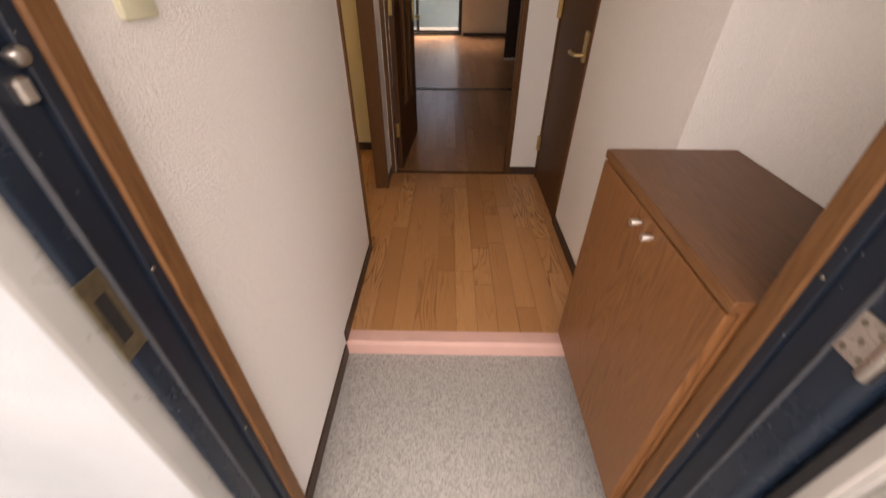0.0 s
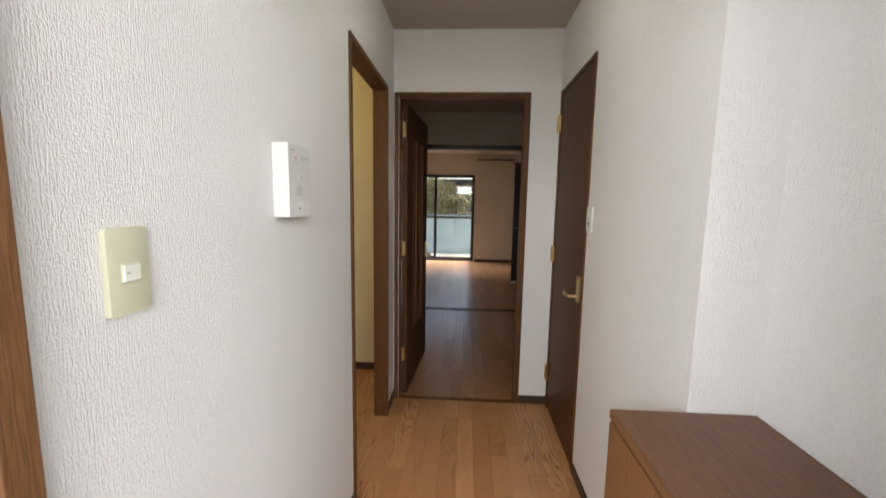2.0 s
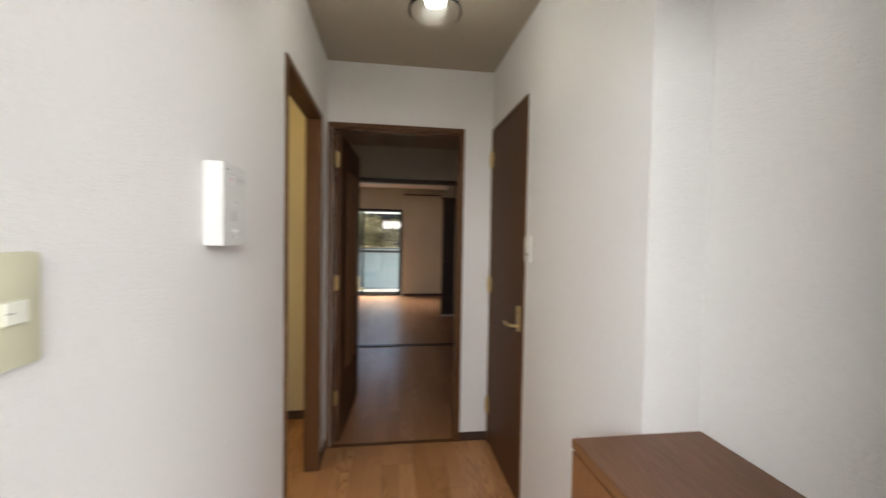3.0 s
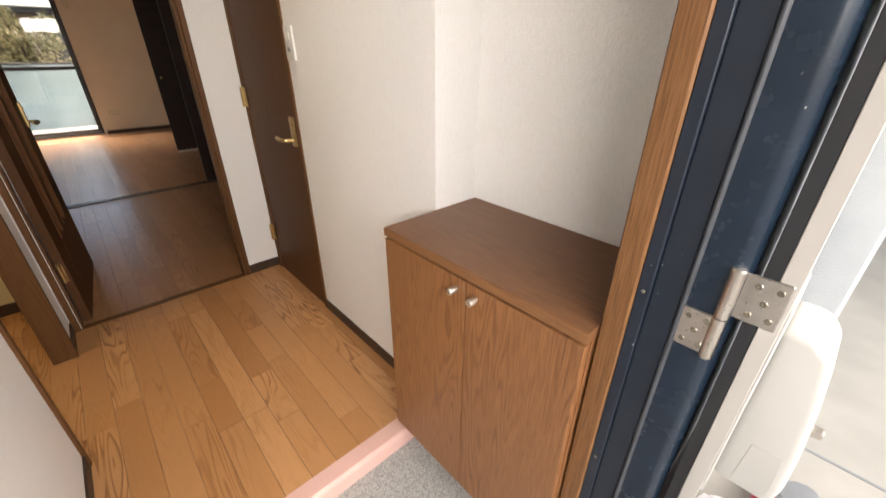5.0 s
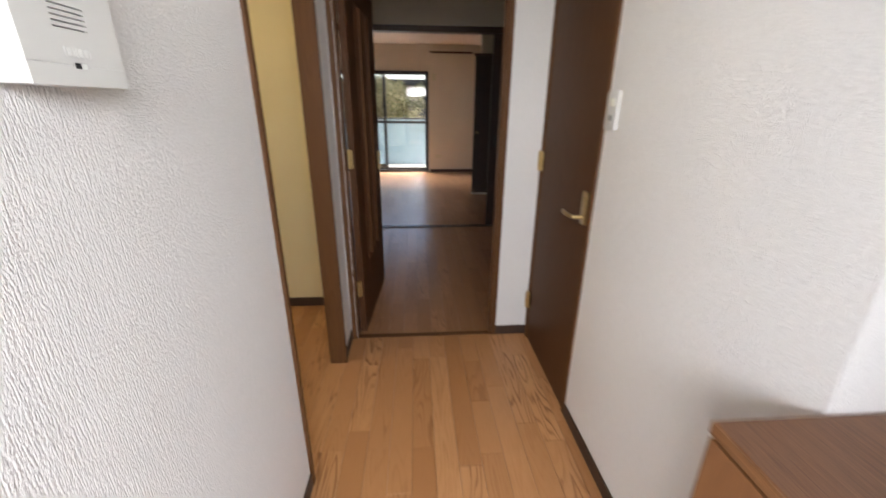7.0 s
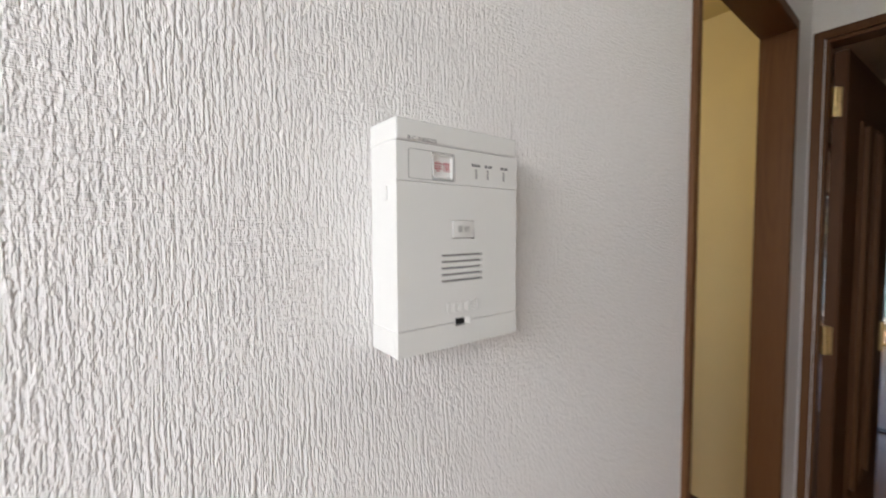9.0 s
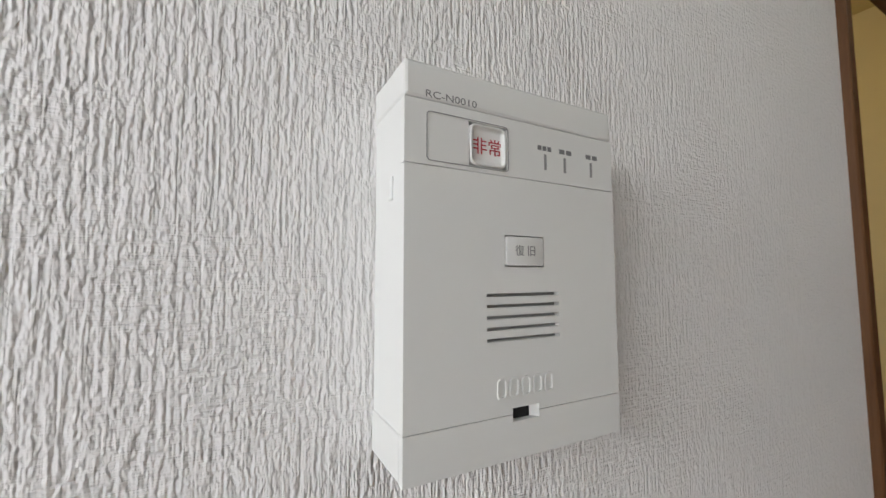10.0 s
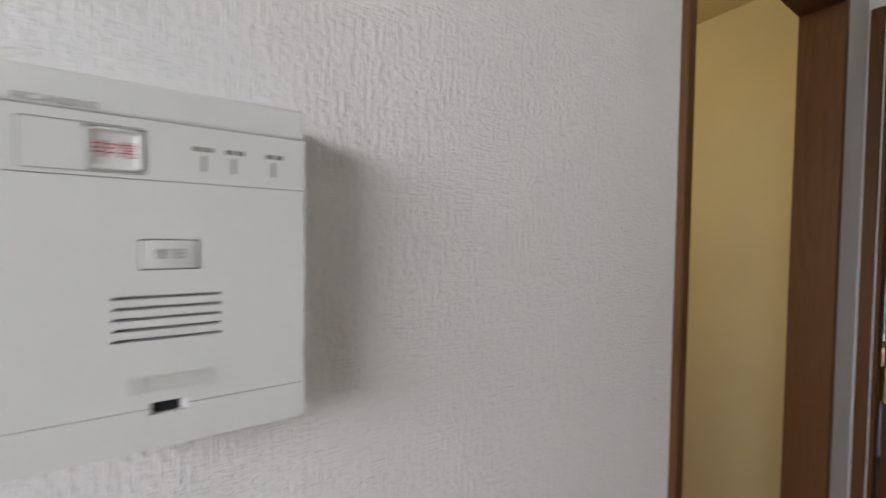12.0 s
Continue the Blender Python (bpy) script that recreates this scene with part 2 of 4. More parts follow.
BARK = plain("bark", (0.09, 0.06, 0.04), 0.9, vary=0.25, scale=40)


def facade_paint():
    m = Mat("sprayed_facade", 0.8, 0.0, (0.62, 0.67, 0.70))
    v = m.coords()
    m.color(m.ramp(m.noise(v, 3, 4), [(0.3, (0.36, 0.395, 0.42)), (0.7, (0.44, 0.47, 0.49))]))
    m.bump(m.noise(v, 160, 4, 0.6), 0.7, 0.004)
    return m.m


def speckled_vinyl():
    m = Mat("speckled_vinyl", 0.55, 0.0, (0.4, 0.4, 0.38))
    v = m.coords()
    a = m.noise(v, 190, 3, 0.7, 0.4)
    b = m.noise(v, 330, 2, 0.7)
    c1 = m.ramp(a, [(0.40, (0.11, 0.115, 0.115)), (0.47, (0.29, 0.29, 0.275)), (0.56, (0.48, 0.47, 0.445))])
    c2 = m.ramp(b, [(0.35, (0.14, 0.145, 0.14)), (0.5, (0.34, 0.34, 0.325)), (0.62, (0.50, 0.49, 0.465))])
    m.color(m.mix(0.45, c1, c2))
    m.bump(a, 0.3, 0.0004)
    return m.m


def leaf_mat():
    m = Mat("shrub_leaf", 0.55, 0.0, (0.12, 0.14, 0.04))
    g = m.n.new("ShaderNodeNewGeometry")
    m.color(m.ramp(g.outputs["Random Per Island"], [(0.0, (0.12, 0.13, 0.05)), (0.5, (0.28, 0.25, 0.12)), (1.0, (0.48, 0.42, 0.25))]))
    return m.m


def glass_mat(name, rough=0.0, color=(1, 1, 1), ior=1.45):
    m = Mat(name, rough, 0.0, color)
    m.b.inputs["Transmission Weight"].default_value = 1.0
    m.b.inputs["IOR"].default_value = ior
    return m.m


def glow(name, color, strength):
    m = Mat(name, 0.5, 0.0, color)
    m.b.inputs["Emission Color"].default_value = (*color, 1)
    m.b.inputs["Emission Strength"].default_value = strength
    return m.m


FACADE = facade_paint()
VINYL = speckled_vinyl()
LEAF = leaf_mat()
GLASS = glass_mat("clear_glass")
DARKPANE = plain("dark_house_window", (0.05, 0.055, 0.06), 0.3, vary=0.2)
PARAPET = plain("parapet_panel", (0.17, 0.235, 0.275), 0.5, vary=0.05)
SHADE_GLASS = glass_mat("lamp_glass", 0.08, (1, 1, 1), 1.2)
BULB = glow("lit_bulb", (0.95, 1.0, 0.93), 9.0)

# ---- mesh helpers ----


def mesh_from(name, bm, material, smooth=False):
    me = bpy.data.meshes.new(name)
    bmesh.ops.recalc_face_normals(bm, faces=bm.faces)
    bm.to_mesh(me)
    bm.free()
    me.materials.append(material)
    if smooth:
        me.polygons.foreach_set("use_smooth", [True] * len(me.polygons))
        me.set_sharp_from_angle(angle=radians(35))
    return me


def part(name, bm, material, parent=None, label="", smooth=False):
    ob = new(name, mesh_from(name, bm, material, smooth))
    if parent is not None:
        ob.parent = parent
    if label:
        tagged(ob, label)
    return ob


def thing(name, at, label, category, group="", kind=""):
    ob = new(name)
    ob.empty_display_size = 0.05
    ob.location = at
    bpy.context.view_layer.update()
    return tagged(ob, label, category, group, kind)


def under(parent, name, bm, material, label="", smooth=False):
    """A part whose mesh is given in world metres, under a thing that stands elsewhere."""
    ob = part(name, bm, material, parent, label, smooth)
    top = parent
    ob.matrix_parent_inverse = top.matrix_world.inverted()
    bpy.context.view_layer.update()
    return ob


def boxes(*specs, bevel=0.0, seg=1):
    """A bmesh of boxes, each (x0, x1, y0, y1, z0, z1)."""
    bm = bmesh.new()
    for x0, x1, y0, y1, z0, z1 in specs:
        vs = [bm.verts.new((x, y, z)) for x in (x0, x1) for y in (y0, y1) for z in (z0, z1)]
        for f in ((0, 1, 3, 2), (4, 6, 7, 5), (0, 4, 5, 1), (2, 3, 7, 6), (0, 2, 6, 4), (1, 5, 7, 3)):
            bm.faces.new([vs[i] for i in f])
    bmesh.ops.recalc_face_normals(bm, faces=bm.faces)
    if bevel:
        bmesh.ops.bevel(bm, geom=bm.edges[:], offset=bevel, segments=seg, profile=0.5, affect="EDGES", clamp_overlap=True)
    return bm


def prism(outline, axis, a, b, bevel=0.0, seg=2):
    """A closed outline of (u, v) pairs drawn out along an axis from a to b. Axis z: (x, y); y: (x, z); x: (y, z)."""
    bm = bmesh.new()

    def at(u, v, w):
        return {"z": (u, v, w), "y": (u, w, v), "x": (w, u, v)}[axis]

    lo = [bm.verts.new(at(u, v, a)) for u, v in outline]
    hi = [bm.verts.new(at(u, v, b)) for u, v in outline]
    n = len(outline)
    bm.faces.new(lo), bm.faces.new(hi)
    for i in range(n):
        bm.faces.new((lo[i], lo[(i + 1) % n], hi[(i + 1) % n], hi[i]))
    bmesh.ops.recalc_face_normals(bm, faces=bm.faces)
    if bevel:
        bmesh.ops.bevel(bm, geom=bm.edges[:], offset=bevel, segments=seg, profile=0.5, affect="EDGES", clamp_overlap=True)
    return bm


def turned(profile, m, steps=24, close=True):
    """A lathe of (radius, height) pairs round the z axis of the pose m."""
    bm = bmesh.new()
    rings = []
    for r, h in profile:
        if r < 1e-5:
            rings.append([bm.verts.new(m @ Vector((0, 0, h)))])
        else:
            rings.append([bm.verts.new(m @ Vector((r * math.cos(2 * math.pi * i / steps), r * math.sin(2 * math.pi * i / steps), h))) for i in range(steps)])
    for a, b in zip(rings, rings[1:]):
        for i in range(steps):
            j = (i + 1) % steps
            if len(a) == 1 and len(b) > 1:
                bm.faces.new((a[0], b[i], b[j]))
            elif len(b) == 1 and len(a) > 1:
                bm.faces.new((a[i], a[j], b[0]))
            elif len(a) > 1:
                bm.faces.new((a[i], a[j], b[j], b[i]))
    return bm


def rounded(y0, y1, z0, z1, r, steps=5):
    """Outline of a rounded rectangle."""
    pts = []
    for cy, cz, a0 in ((y1 - r, z1 - r, 0), (y0 + r, z1 - r, 90), (y0 + r, z0 + r, 180), (y1 - r, z0 + r, 270)):
        for i in range(steps + 1):
            a = radians(a0 + 90 * i / steps)
            pts.append((cy + r * math.cos(a), cz + r * math.sin(a)))
    return pts


def tube(points, r, steps=10):
    """A round bar through the points, with closed ends."""
    bm = bmesh.new()
    rings = []
    pts = [Vector(p) for p in points]
    for i, p in enumerate(pts):
        d = (pts[min(i + 1, len(pts) - 1)] - pts[max(i - 1, 0)]).normalized()
        q = d.to_track_quat("Z", "Y")
        rr = r[i] if isinstance(r, (list, tuple)) else r
        rings.append([bm.verts.new(p + q @ Vector((rr * math.cos(2 * math.pi * k / steps), rr * math.sin(2 * math.pi * k / steps), 0))) for k in range(steps)])
    for a, b in zip(rings, rings[1:]):
        for k in range(steps):
            bm.faces.new((a[k], a[(k + 1) % steps], b[(k + 1) % steps], b[k]))
    bm.faces.new(rings[0]), bm.faces.new(rings[-1])
    return bm


def structure(name, bm, material, label, category):
    return tagged(part(name, bm, material), label, category, kind="structure")


# ---- plan ----
W = 1.056         # right wall of the hall
REC = 1.226       # back of the shoe cabinet's recess
STEP = -1.589     # front of the entrance step
GEN = -0.066      # entrance floor
CEIL = 2.437
YW0, YW1 = -0.968, -0.222   # washroom doorway, outside of its casing
YT0, YT1 = -0.671, -0.016   # toilet doorway, outside of its casing
FY = -2.318       # outer face of the facade
WIN = 6.30        # inner face of the window wall
RY = -1.579       # north face of the cabinet recess
WT = 0.066        # thickness of the wall beside the washroom

# ---- walls, floors, ceilings ----
structure("wall_west", boxes((-WT, 0, -2.235, YW0 + 0.018, GEN, CEIL), (-WT, 0, YW0 + 0.018, YW1 - 0.018, 2.015, CEIL), (-WT, 0, YW1 - 0.018, 0.0, 0, CEIL)),
          WHITE_PAPER, "hall wall in white embossed wallpaper with a doorway", "wall")
structure("wall_north", boxes((-0.10, 0.035, 0.0, 0.10, 0, CEIL), (0.035, 0.845, 0.0, 0.10, 2.036, CEIL), (0.845, 2.5, 0.0, 0.10, 0, CEIL)),
          WHITE_PAPER, "hall end wall in white wallpaper round the living room doorway", "wall")
structure("wall_east", boxes((W, W + 0.10, YT0 + 0.02, YT1 - 0.01, 2.041, CEIL), (W, W + 0.10, RY, YT0 + 0.02, 0, CEIL), (W, W + 0.10, YT1 - 0.01, 0.0, 0, CEIL)),
          WHITE_PAPER, "hall wall in white embossed wallpaper beside the toilet door", "wall")
structure("wall_recess", boxes((W + 0.10, REC + 0.10, RY, RY + 0.1, 0, CEIL), (REC, REC + 0.10, -2.235, RY, GEN, CEIL)),
          WHITE_PAPER, "white wallpapered recess behind the shoe cabinet", "wall")
structure("wall_south", boxes((-0.10, -0.010, FY, -2.235, GEN - 0.03, 2.9), (0.924, REC + 0.10, FY, -2.235, GEN - 0.03, 2.9), (-0.010, 0.938, FY, -2.235, 2.05, 2.9),
                              (-6, -0.10, FY, -2.235, GEN - 0.03, 2.9), (REC + 0.10, 8, FY, -2.235, GEN - 0.03, 2.9)),
          FACADE, "pale blue sprayed outside wall round the front doorway", "wall")
structure("wall_pilaster", boxes((1.84, 2.25, -2.52, FY, GEN - 0.03, 2.9), bevel=0.01), FACADE, "pale blue sprayed pilaster of the outside wall", "wall")
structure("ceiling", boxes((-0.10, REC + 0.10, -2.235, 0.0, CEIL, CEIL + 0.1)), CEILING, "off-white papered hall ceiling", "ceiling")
structure("floor_entrance", boxes((-0.10, REC + 0.1, -2.36, STEP + 0.01, GEN - 0.06, GEN)), VINYL, "grey speckled vinyl entrance floor", "floor")
structure("door_sill", boxes((0.02, 0.915, FY - 0.045, -2.236, GEN - 0.02, GEN + 0.012), bevel=0.003), STEEL_DULL, "worn steel sill of the front door", "sill")
structure("step_sill", prism([(STEP, GEN - 0.02), (STEP, -0.012), (STEP + 0.004, -0.003), (STEP + 0.012, 0.003), (-1.520, 0.003), (-1.520, GEN - 0.02)], "x", 0.0, REC),
          PINK, "pale pink vinyl-covered step edge of the entrance", "step")
subfloor = structure("floor_hall", boxes((-1.65, W + 0.05, -1.520, 0.0, -0.06, -0.014), (-1.65, -0.10, 0.0, 0.43, -0.06, -0.014)), DARK_FLAT, "oak plank hall floor", "floor")

# washroom behind the doorway in the west wall
for wname, spec in (("wall_washroom_north", (-1.75, -0.10, 0.43, 0.53, 0, CEIL)), ("wall_washroom_west", (-1.75, -1.65, -1.7, 0.43, 0, CEIL)),
                    ("wall_washroom_south", (-1.65, -WT, -1.7, -1.6, 0, CEIL)), ("wall_washroom_corner", (-0.10, -0.05, 0.10, 0.53, 0, CEIL))):
    structure(wname, boxes(spec), PAPER_YELLOW, "yellow papered washroom wall", "wall")
structure("ceiling_washroom", boxes((-1.75, -0.10, -1.7, 0.53, CEIL, CEIL + 0.1)), PAPER_YELLOW, "yellowish papered washroom ceiling", "ceiling")
structure("baseboard_washroom", boxes((-1.65, -0.101, 0.422, 0.43, 0, 0.062)), BASE, "dark brown washroom baseboard", "baseboard")

# the two rooms beyond
structure("wall_rooms", boxes((-1.75, -1.65, 0.53, WIN, 0, CEIL), (2.4, 2.5, 0.10, WIN, 0, CEIL)), PAPER_ROOM, "off-white papered side walls of the living rooms", "wall")
structure("wall_partition", boxes((-1.65, -1.2, 2.25, 2.35, 0, CEIL), (-1.2, 1.42, 2.25, 2.35, 2.055, CEIL), (1.42, 2.4, 2.25, 2.35, 0, CEIL)),
          PAPER_ROOM, "off-white papered partition over the sliding door opening", "wall")
structure("wall_window", boxes((-1.75, -1.28, WIN, WIN + 0.15, 0, CEIL), (-1.28, 0.665, WIN, WIN + 0.15, 1.965, CEIL), (0.665, 2.5, WIN, WIN + 0.15, 0, CEIL), (-1.28, 0.665, WIN, WIN + 0.15, -0.05, 0.02)),
          PAPER_ROOM, "off-white papered wall with the balcony window", "wall")
structure("ceiling_rooms", boxes((-0.05, 2.5, 0.10, 0.53, CEIL, CEIL + 0.1), (-1.75, 2.5, 0.53, WIN + 0.15, CEIL, CEIL + 0.1)), CEIL_ROOM, "off-white ceiling of the living rooms", "ceiling")
structure("floor_rooms", boxes((-0.10, 2.5, 0.0, 0.53, -0.06, -0.014), (-1.75, 2.5, 0.53, WIN + 0.15, -0.06, -0.014)), DARK_FLAT, "brown oak plank floor of the living rooms", "floor")
structure("baseboard_rooms", boxes((0.70, 2.4, WIN - 0.008, WIN, 0, 0.06), (1.55, 2.4, 2.242, 2.25, 0, 0.06)), BASE, "dark brown baseboard of the living rooms", "baseboard")
structure("baseboard", boxes((0, 0.007, STEP + 0.005, YW0, 0.001, 0.06), (0, 0.007, -2.18, STEP - 0.003, GEN, 0.0), (0, 0.007, YW1, -0.001, 0.001, 0.06),
                             (0.868, W - 0.001, -0.007, 0, 0.001, 0.06), (W - 0.007, W, RY, YT0, 0.001, 0.06), bevel=0.0015),
          BASE, "dark brown vinyl baseboard of the hall", "baseboard")

# ---- doorways ----


def casing(name, label, specs, material=CASING):
    ob = thing(name, (0, 0, 0), label, "door frame", kind="structure")
    for pname, bm in specs:
        under(ob, pname, bm, material)
    return ob


# washroom: lining through the wall and a proud edge on the hall side
casing("door_frame_1", "dark brown wooden frame of the open washroom doorway", [
    ("jamb", boxes((-0.078, 0.010, YW0, YW0 + 0.022, 0.0, 2.034), bevel=0.002)),
    ("jamb", boxes((-0.078, 0.010, YW1 - 0.022, YW1, 0.0, 2.034), bevel=0.002)),
    ("head", boxes((-0.078, 0.010, YW0 + 0.022, YW1 - 0.022, 2.004, 2.034), bevel=0.002)),
])
# living room: jambs with a stop bead
casing("door_frame_2", "dark brown wooden frame of the living room doorway", [
    ("jamb", boxes((0.006, 0.032, -0.012, 0.112, 0, 2.059), (0.032, 0.044, 0.0, 0.06, 0, 2.033), bevel=0.0025)),
    ("jamb", boxes((0.842, 0.868, -0.012, 0.112, 0, 2.059), (0.830, 0.842, 0.0, 0.06, 0, 2.033), bevel=0.0025)),
    ("head", boxes((0.032, 0.842, -0.012, 0.112, 2.033, 2.059), (0.044, 0.830, 0.0, 0.06, 2.021, 2.033), bevel=0.0025)),
    ("threshold", boxes((0.032, 0.842, -0.004, 0.03, -0.01, 0.006), bevel=0.002)),
])
casing("door_frame_3", "dark brown wooden frame of the toilet door", [
    ("jamb", boxes((W - 0.008, W + 0.10, YT0, YT0 + 0.022, 0, 2.061), bevel=0.002)),
    ("jamb", boxes((W - 0.008, W + 0.10, YT1 - 0.034, YT1, 0, 2.061), bevel=0.002)),
    ("head", boxes((W - 0.008, W + 0.10, YT0 + 0.022, YT1 - 0.034, 2.039, 2.061), bevel=0.002)),
])


def hinge(parent, at, material, h=0.095, r=0.0105, wide=0.024, turn=0.0):
    """Two leaves on a three-knuckle barrel."""
    m = pose(*at, 0, 0, turn)
    bm = boxes((-wide, 0.0, -0.003, 0.001, -h / 2, h / 2), (0, wide, -0.003, 0.001, -h / 2, h / 2), bevel=0.001)
    bm.transform(m)
    leaf = under(parent, "hinge", bm, material, "brass hinge")
    bm = turned([(0, -h / 2 - 0.004), (r, -h / 2), (r, -h / 6), (r * 0.85, -h / 6 + 0.001), (r, -h / 6 + 0.002), (r, h / 6), (r * 0.85, h / 6 + 0.001), (r, h / 6 + 0.002), (r, h / 2), (0, h / 2 + 0.004)],
                m @ pose(0, -0.008, 0), 14)
    part("barrel", bm, material, leaf, smooth=True).matrix_parent_inverse = (parent.matrix_world @ leaf.matrix_parent_inverse).inverted()
    return leaf


def lever(parent, base, out, along, material, up=0.065):
    """A tall back plate with a cranked lever. out: away from the door; along: the way the lever points."""
    o, a, b = Vector(out), Vector(along), Vector(base)
    side = o.cross(Vector((0, 0, 1)))
    m = Matrix((( *side, 0), (*o, 0), (0, 0, 1, 0), (0, 0, 0, 1))).transposed()
    m = Matrix.Translation(b) @ m
    bm = prism(rounded(-0.020, 0.020, -up, up, 0.008), "y", 0.0, 0.011, 0.003, 2)
    bm.transform(m)
    plate = under(parent, "handle_plate", bm, material, "brass back plate", True)
    b = b - Vector((0, 0, 0.036))
    pts = [b + o * 0.004, b + o * 0.03, b + o * 0.045 + a * 0.004, b + o * 0.052 + a * 0.02, b + o * 0.053 + a * 0.06, b + o * 0.049 + a * 0.095, b + o * 0.044 + a * 0.112]
    under(parent, "handle", tube(pts, [0.009, 0.008, 0.008, 0.0085, 0.009, 0.0085, 0.006]), material, "brass lever handle", True)
    key = turned([(0, 0), (0.009, 0), (0.009, 0.004), (0.007, 0.006), (0, 0.006)], Matrix.Translation(b + o * 0.010 + Vector((0, 0, 0.072))) @ o.to_track_quat("Z", "Y").to_matrix().to_4x4(), 16)
    under(parent, "lock_button", key, material, smooth=True)
    return plate


# toilet door, shut
toilet = thing("door_1", (W + 0.02, (YT0 + YT1) / 2, 0.005), "closed plain dark brown toilet door with brass fittings", "door", kind="structure")
under(toilet, "leaf", boxes((W - 0.002, W + 0.034, YT0 + 0.024, YT1 - 0.036, 0.006, 2.037), bevel=0.003), DARK_WOOD)
for hz in (1.86, 1.055, 0.26):
    hinge(toilet, (W - 0.011, YT1 - 0.036, hz), BRASS, turn=-90)
lever(toilet, (W - 0.002, -0.612, 0.948), (-1, 0, 0), (0, 1, 0), BRASS)

# living room door, swung open into the room
DOOR_M = pose(0.046, 0.062, 0.006, 0, 0, 86)
room_door = thing("door_2", (0.046, 0.062, 0.006), "open dark brown panelled living room door with slim upright panels", "door", kind="structure")


def leafpart(name, bm, material, label="", smooth=False):
    bm.transform(DOOR_M)
    return under(room_door, name, bm, material, label, smooth)


DW, DT = 0.775, 0.036
leafpart("stile", boxes((0.0, 0.20, -DT, 0, 0, 2.0), bevel=0.002), DARK_WOOD)
leafpart("stile", boxes((DW - 0.20, DW, -DT, 0, 0, 2.0), bevel=0.002), DARK_WOOD)
leafpart("rail", boxes((0.20, DW - 0.20, -DT, 0, 1.80, 2.0), bevel=0.002), DARK_WOOD)
leafpart("rail", boxes((0.20, DW - 0.20, -DT, 0, 0, 0.40), bevel=0.002), DARK_WOOD)
leafpart("muntin", boxes((DW / 2 - 0.045, DW / 2 + 0.045, -DT, 0, 0.40, 1.80), bevel=0.004), CASING)
for gx in (0.20, DW / 2 + 0.045):
    leafpart("bead", boxes((gx, gx + 0.014, -DT - 0.005, 0.003, 0.40, 1.80), bevel=0.003), CASING)
    leafpart("bead", boxes((gx + 0.1285, gx + 0.1425, -DT - 0.005, 0.003, 0.40, 1.80), bevel=0.003), CASING)
    leafpart("panel", boxes((gx + 0.014, gx + 0.1285, -0.024, -0.012, 0.40, 1.80)), DARK_WOOD)
for hz in (1.84, 1.05, 0.30):
    hinge(room_door, (0.054, 0.059, hz), BRASS, wide=0.016)
end = DOOR_M @ Vector((DW - 0.055, -DT, 0.95))
side = (DOOR_M.to_3x3() @ Vector((0, -1, 0)))
inward = (DOOR_M.to_3x3() @ Vector((-1, 0, 0)))
lever(room_door, end, side, inward, BRASS)

# ---- front doorway: oak trim and navy steel frame ----
front = thing("door_frame_4", (0.45, -2.29, GEN), "front door frame of navy painted steel with oak trim", "door frame", kind="structure")
for sgn, x0, off in ((1, 0.033, 0.004), (-1, 0.892, 0.0)):
    def X(d):
        return x0 - sgn * d

    def bar(name, d0, d1, y0, y1, mat, bevel=0.0015, label=""):
        a, b = sorted((X(d0), X(d1)))
        under(front, name, boxes((a, b, y0 + off, y1 + off, GEN, 2.03), bevel=bevel), mat, label)

    bar("oak_trim", 0.0, 0.075, -2.234, -2.194, TRIM_OAK, 0.003, "oak trim")
    bar("screw_strip", 0.005, 0.075, -2.2535, -2.234, NAVY)
    bar("inner_face", 0.013, 0.075, -2.294, -2.2535, NAVY)
    bar("gasket", 0.009, 0.075, -2.302, -2.294, RUBBER, 0.003, "grey rubber gasket")
    # rolled outer return; a latch-side grey bead by the facade paints its sheen
    turn_y, deep = (-2.320, 0.018) if sgn > 0 else (-2.340, 0.020)
    pts = [(X(0.044), -2.302 + off), (X(0.014), -2.302 + off)]
    for i in range(9):
        a = radians(90 * i / 8)
        pts.append((X(0.014 + 0.030 * (1 - math.cos(a))), turn_y - deep * math.sin(a)))
    under(front, "outer_return", prism(pts, "z", GEN, 2.03), NAVY_GLOSS, "", True)
    if sgn > 0:
        under(front, "sheen_bead", prism([(X(0.018), -2.330), (X(0.020), -2.338), (X(0.034), -2.358), (X(0.044), -2.362), (X(0.048), -2.330)], "z", GEN, 2.03, 0.002, 2), GREYBAR, "grey bead put in for the sheen of the rolled return", True)
    for z in (0.15, 0.55, 0.95, 1.35, 1.75):
        bm = turned([(0, 0.0), (0.0032, 0.0), (0.0026, 0.0014), (0.0008, 0.0014), (0, 0.0006)], Matrix.Translation((X(0.005), -2.244, z)) @ pose(0, 0, 0, 0, 90 * sgn, 0), 10)
        under(front, "screw", bm, STEEL_DULL, smooth=True)
under(front, "head", boxes((-0.02, 0.945, -2.364, -2.194, 2.03, 2.07), bevel=0.002), NAVY)
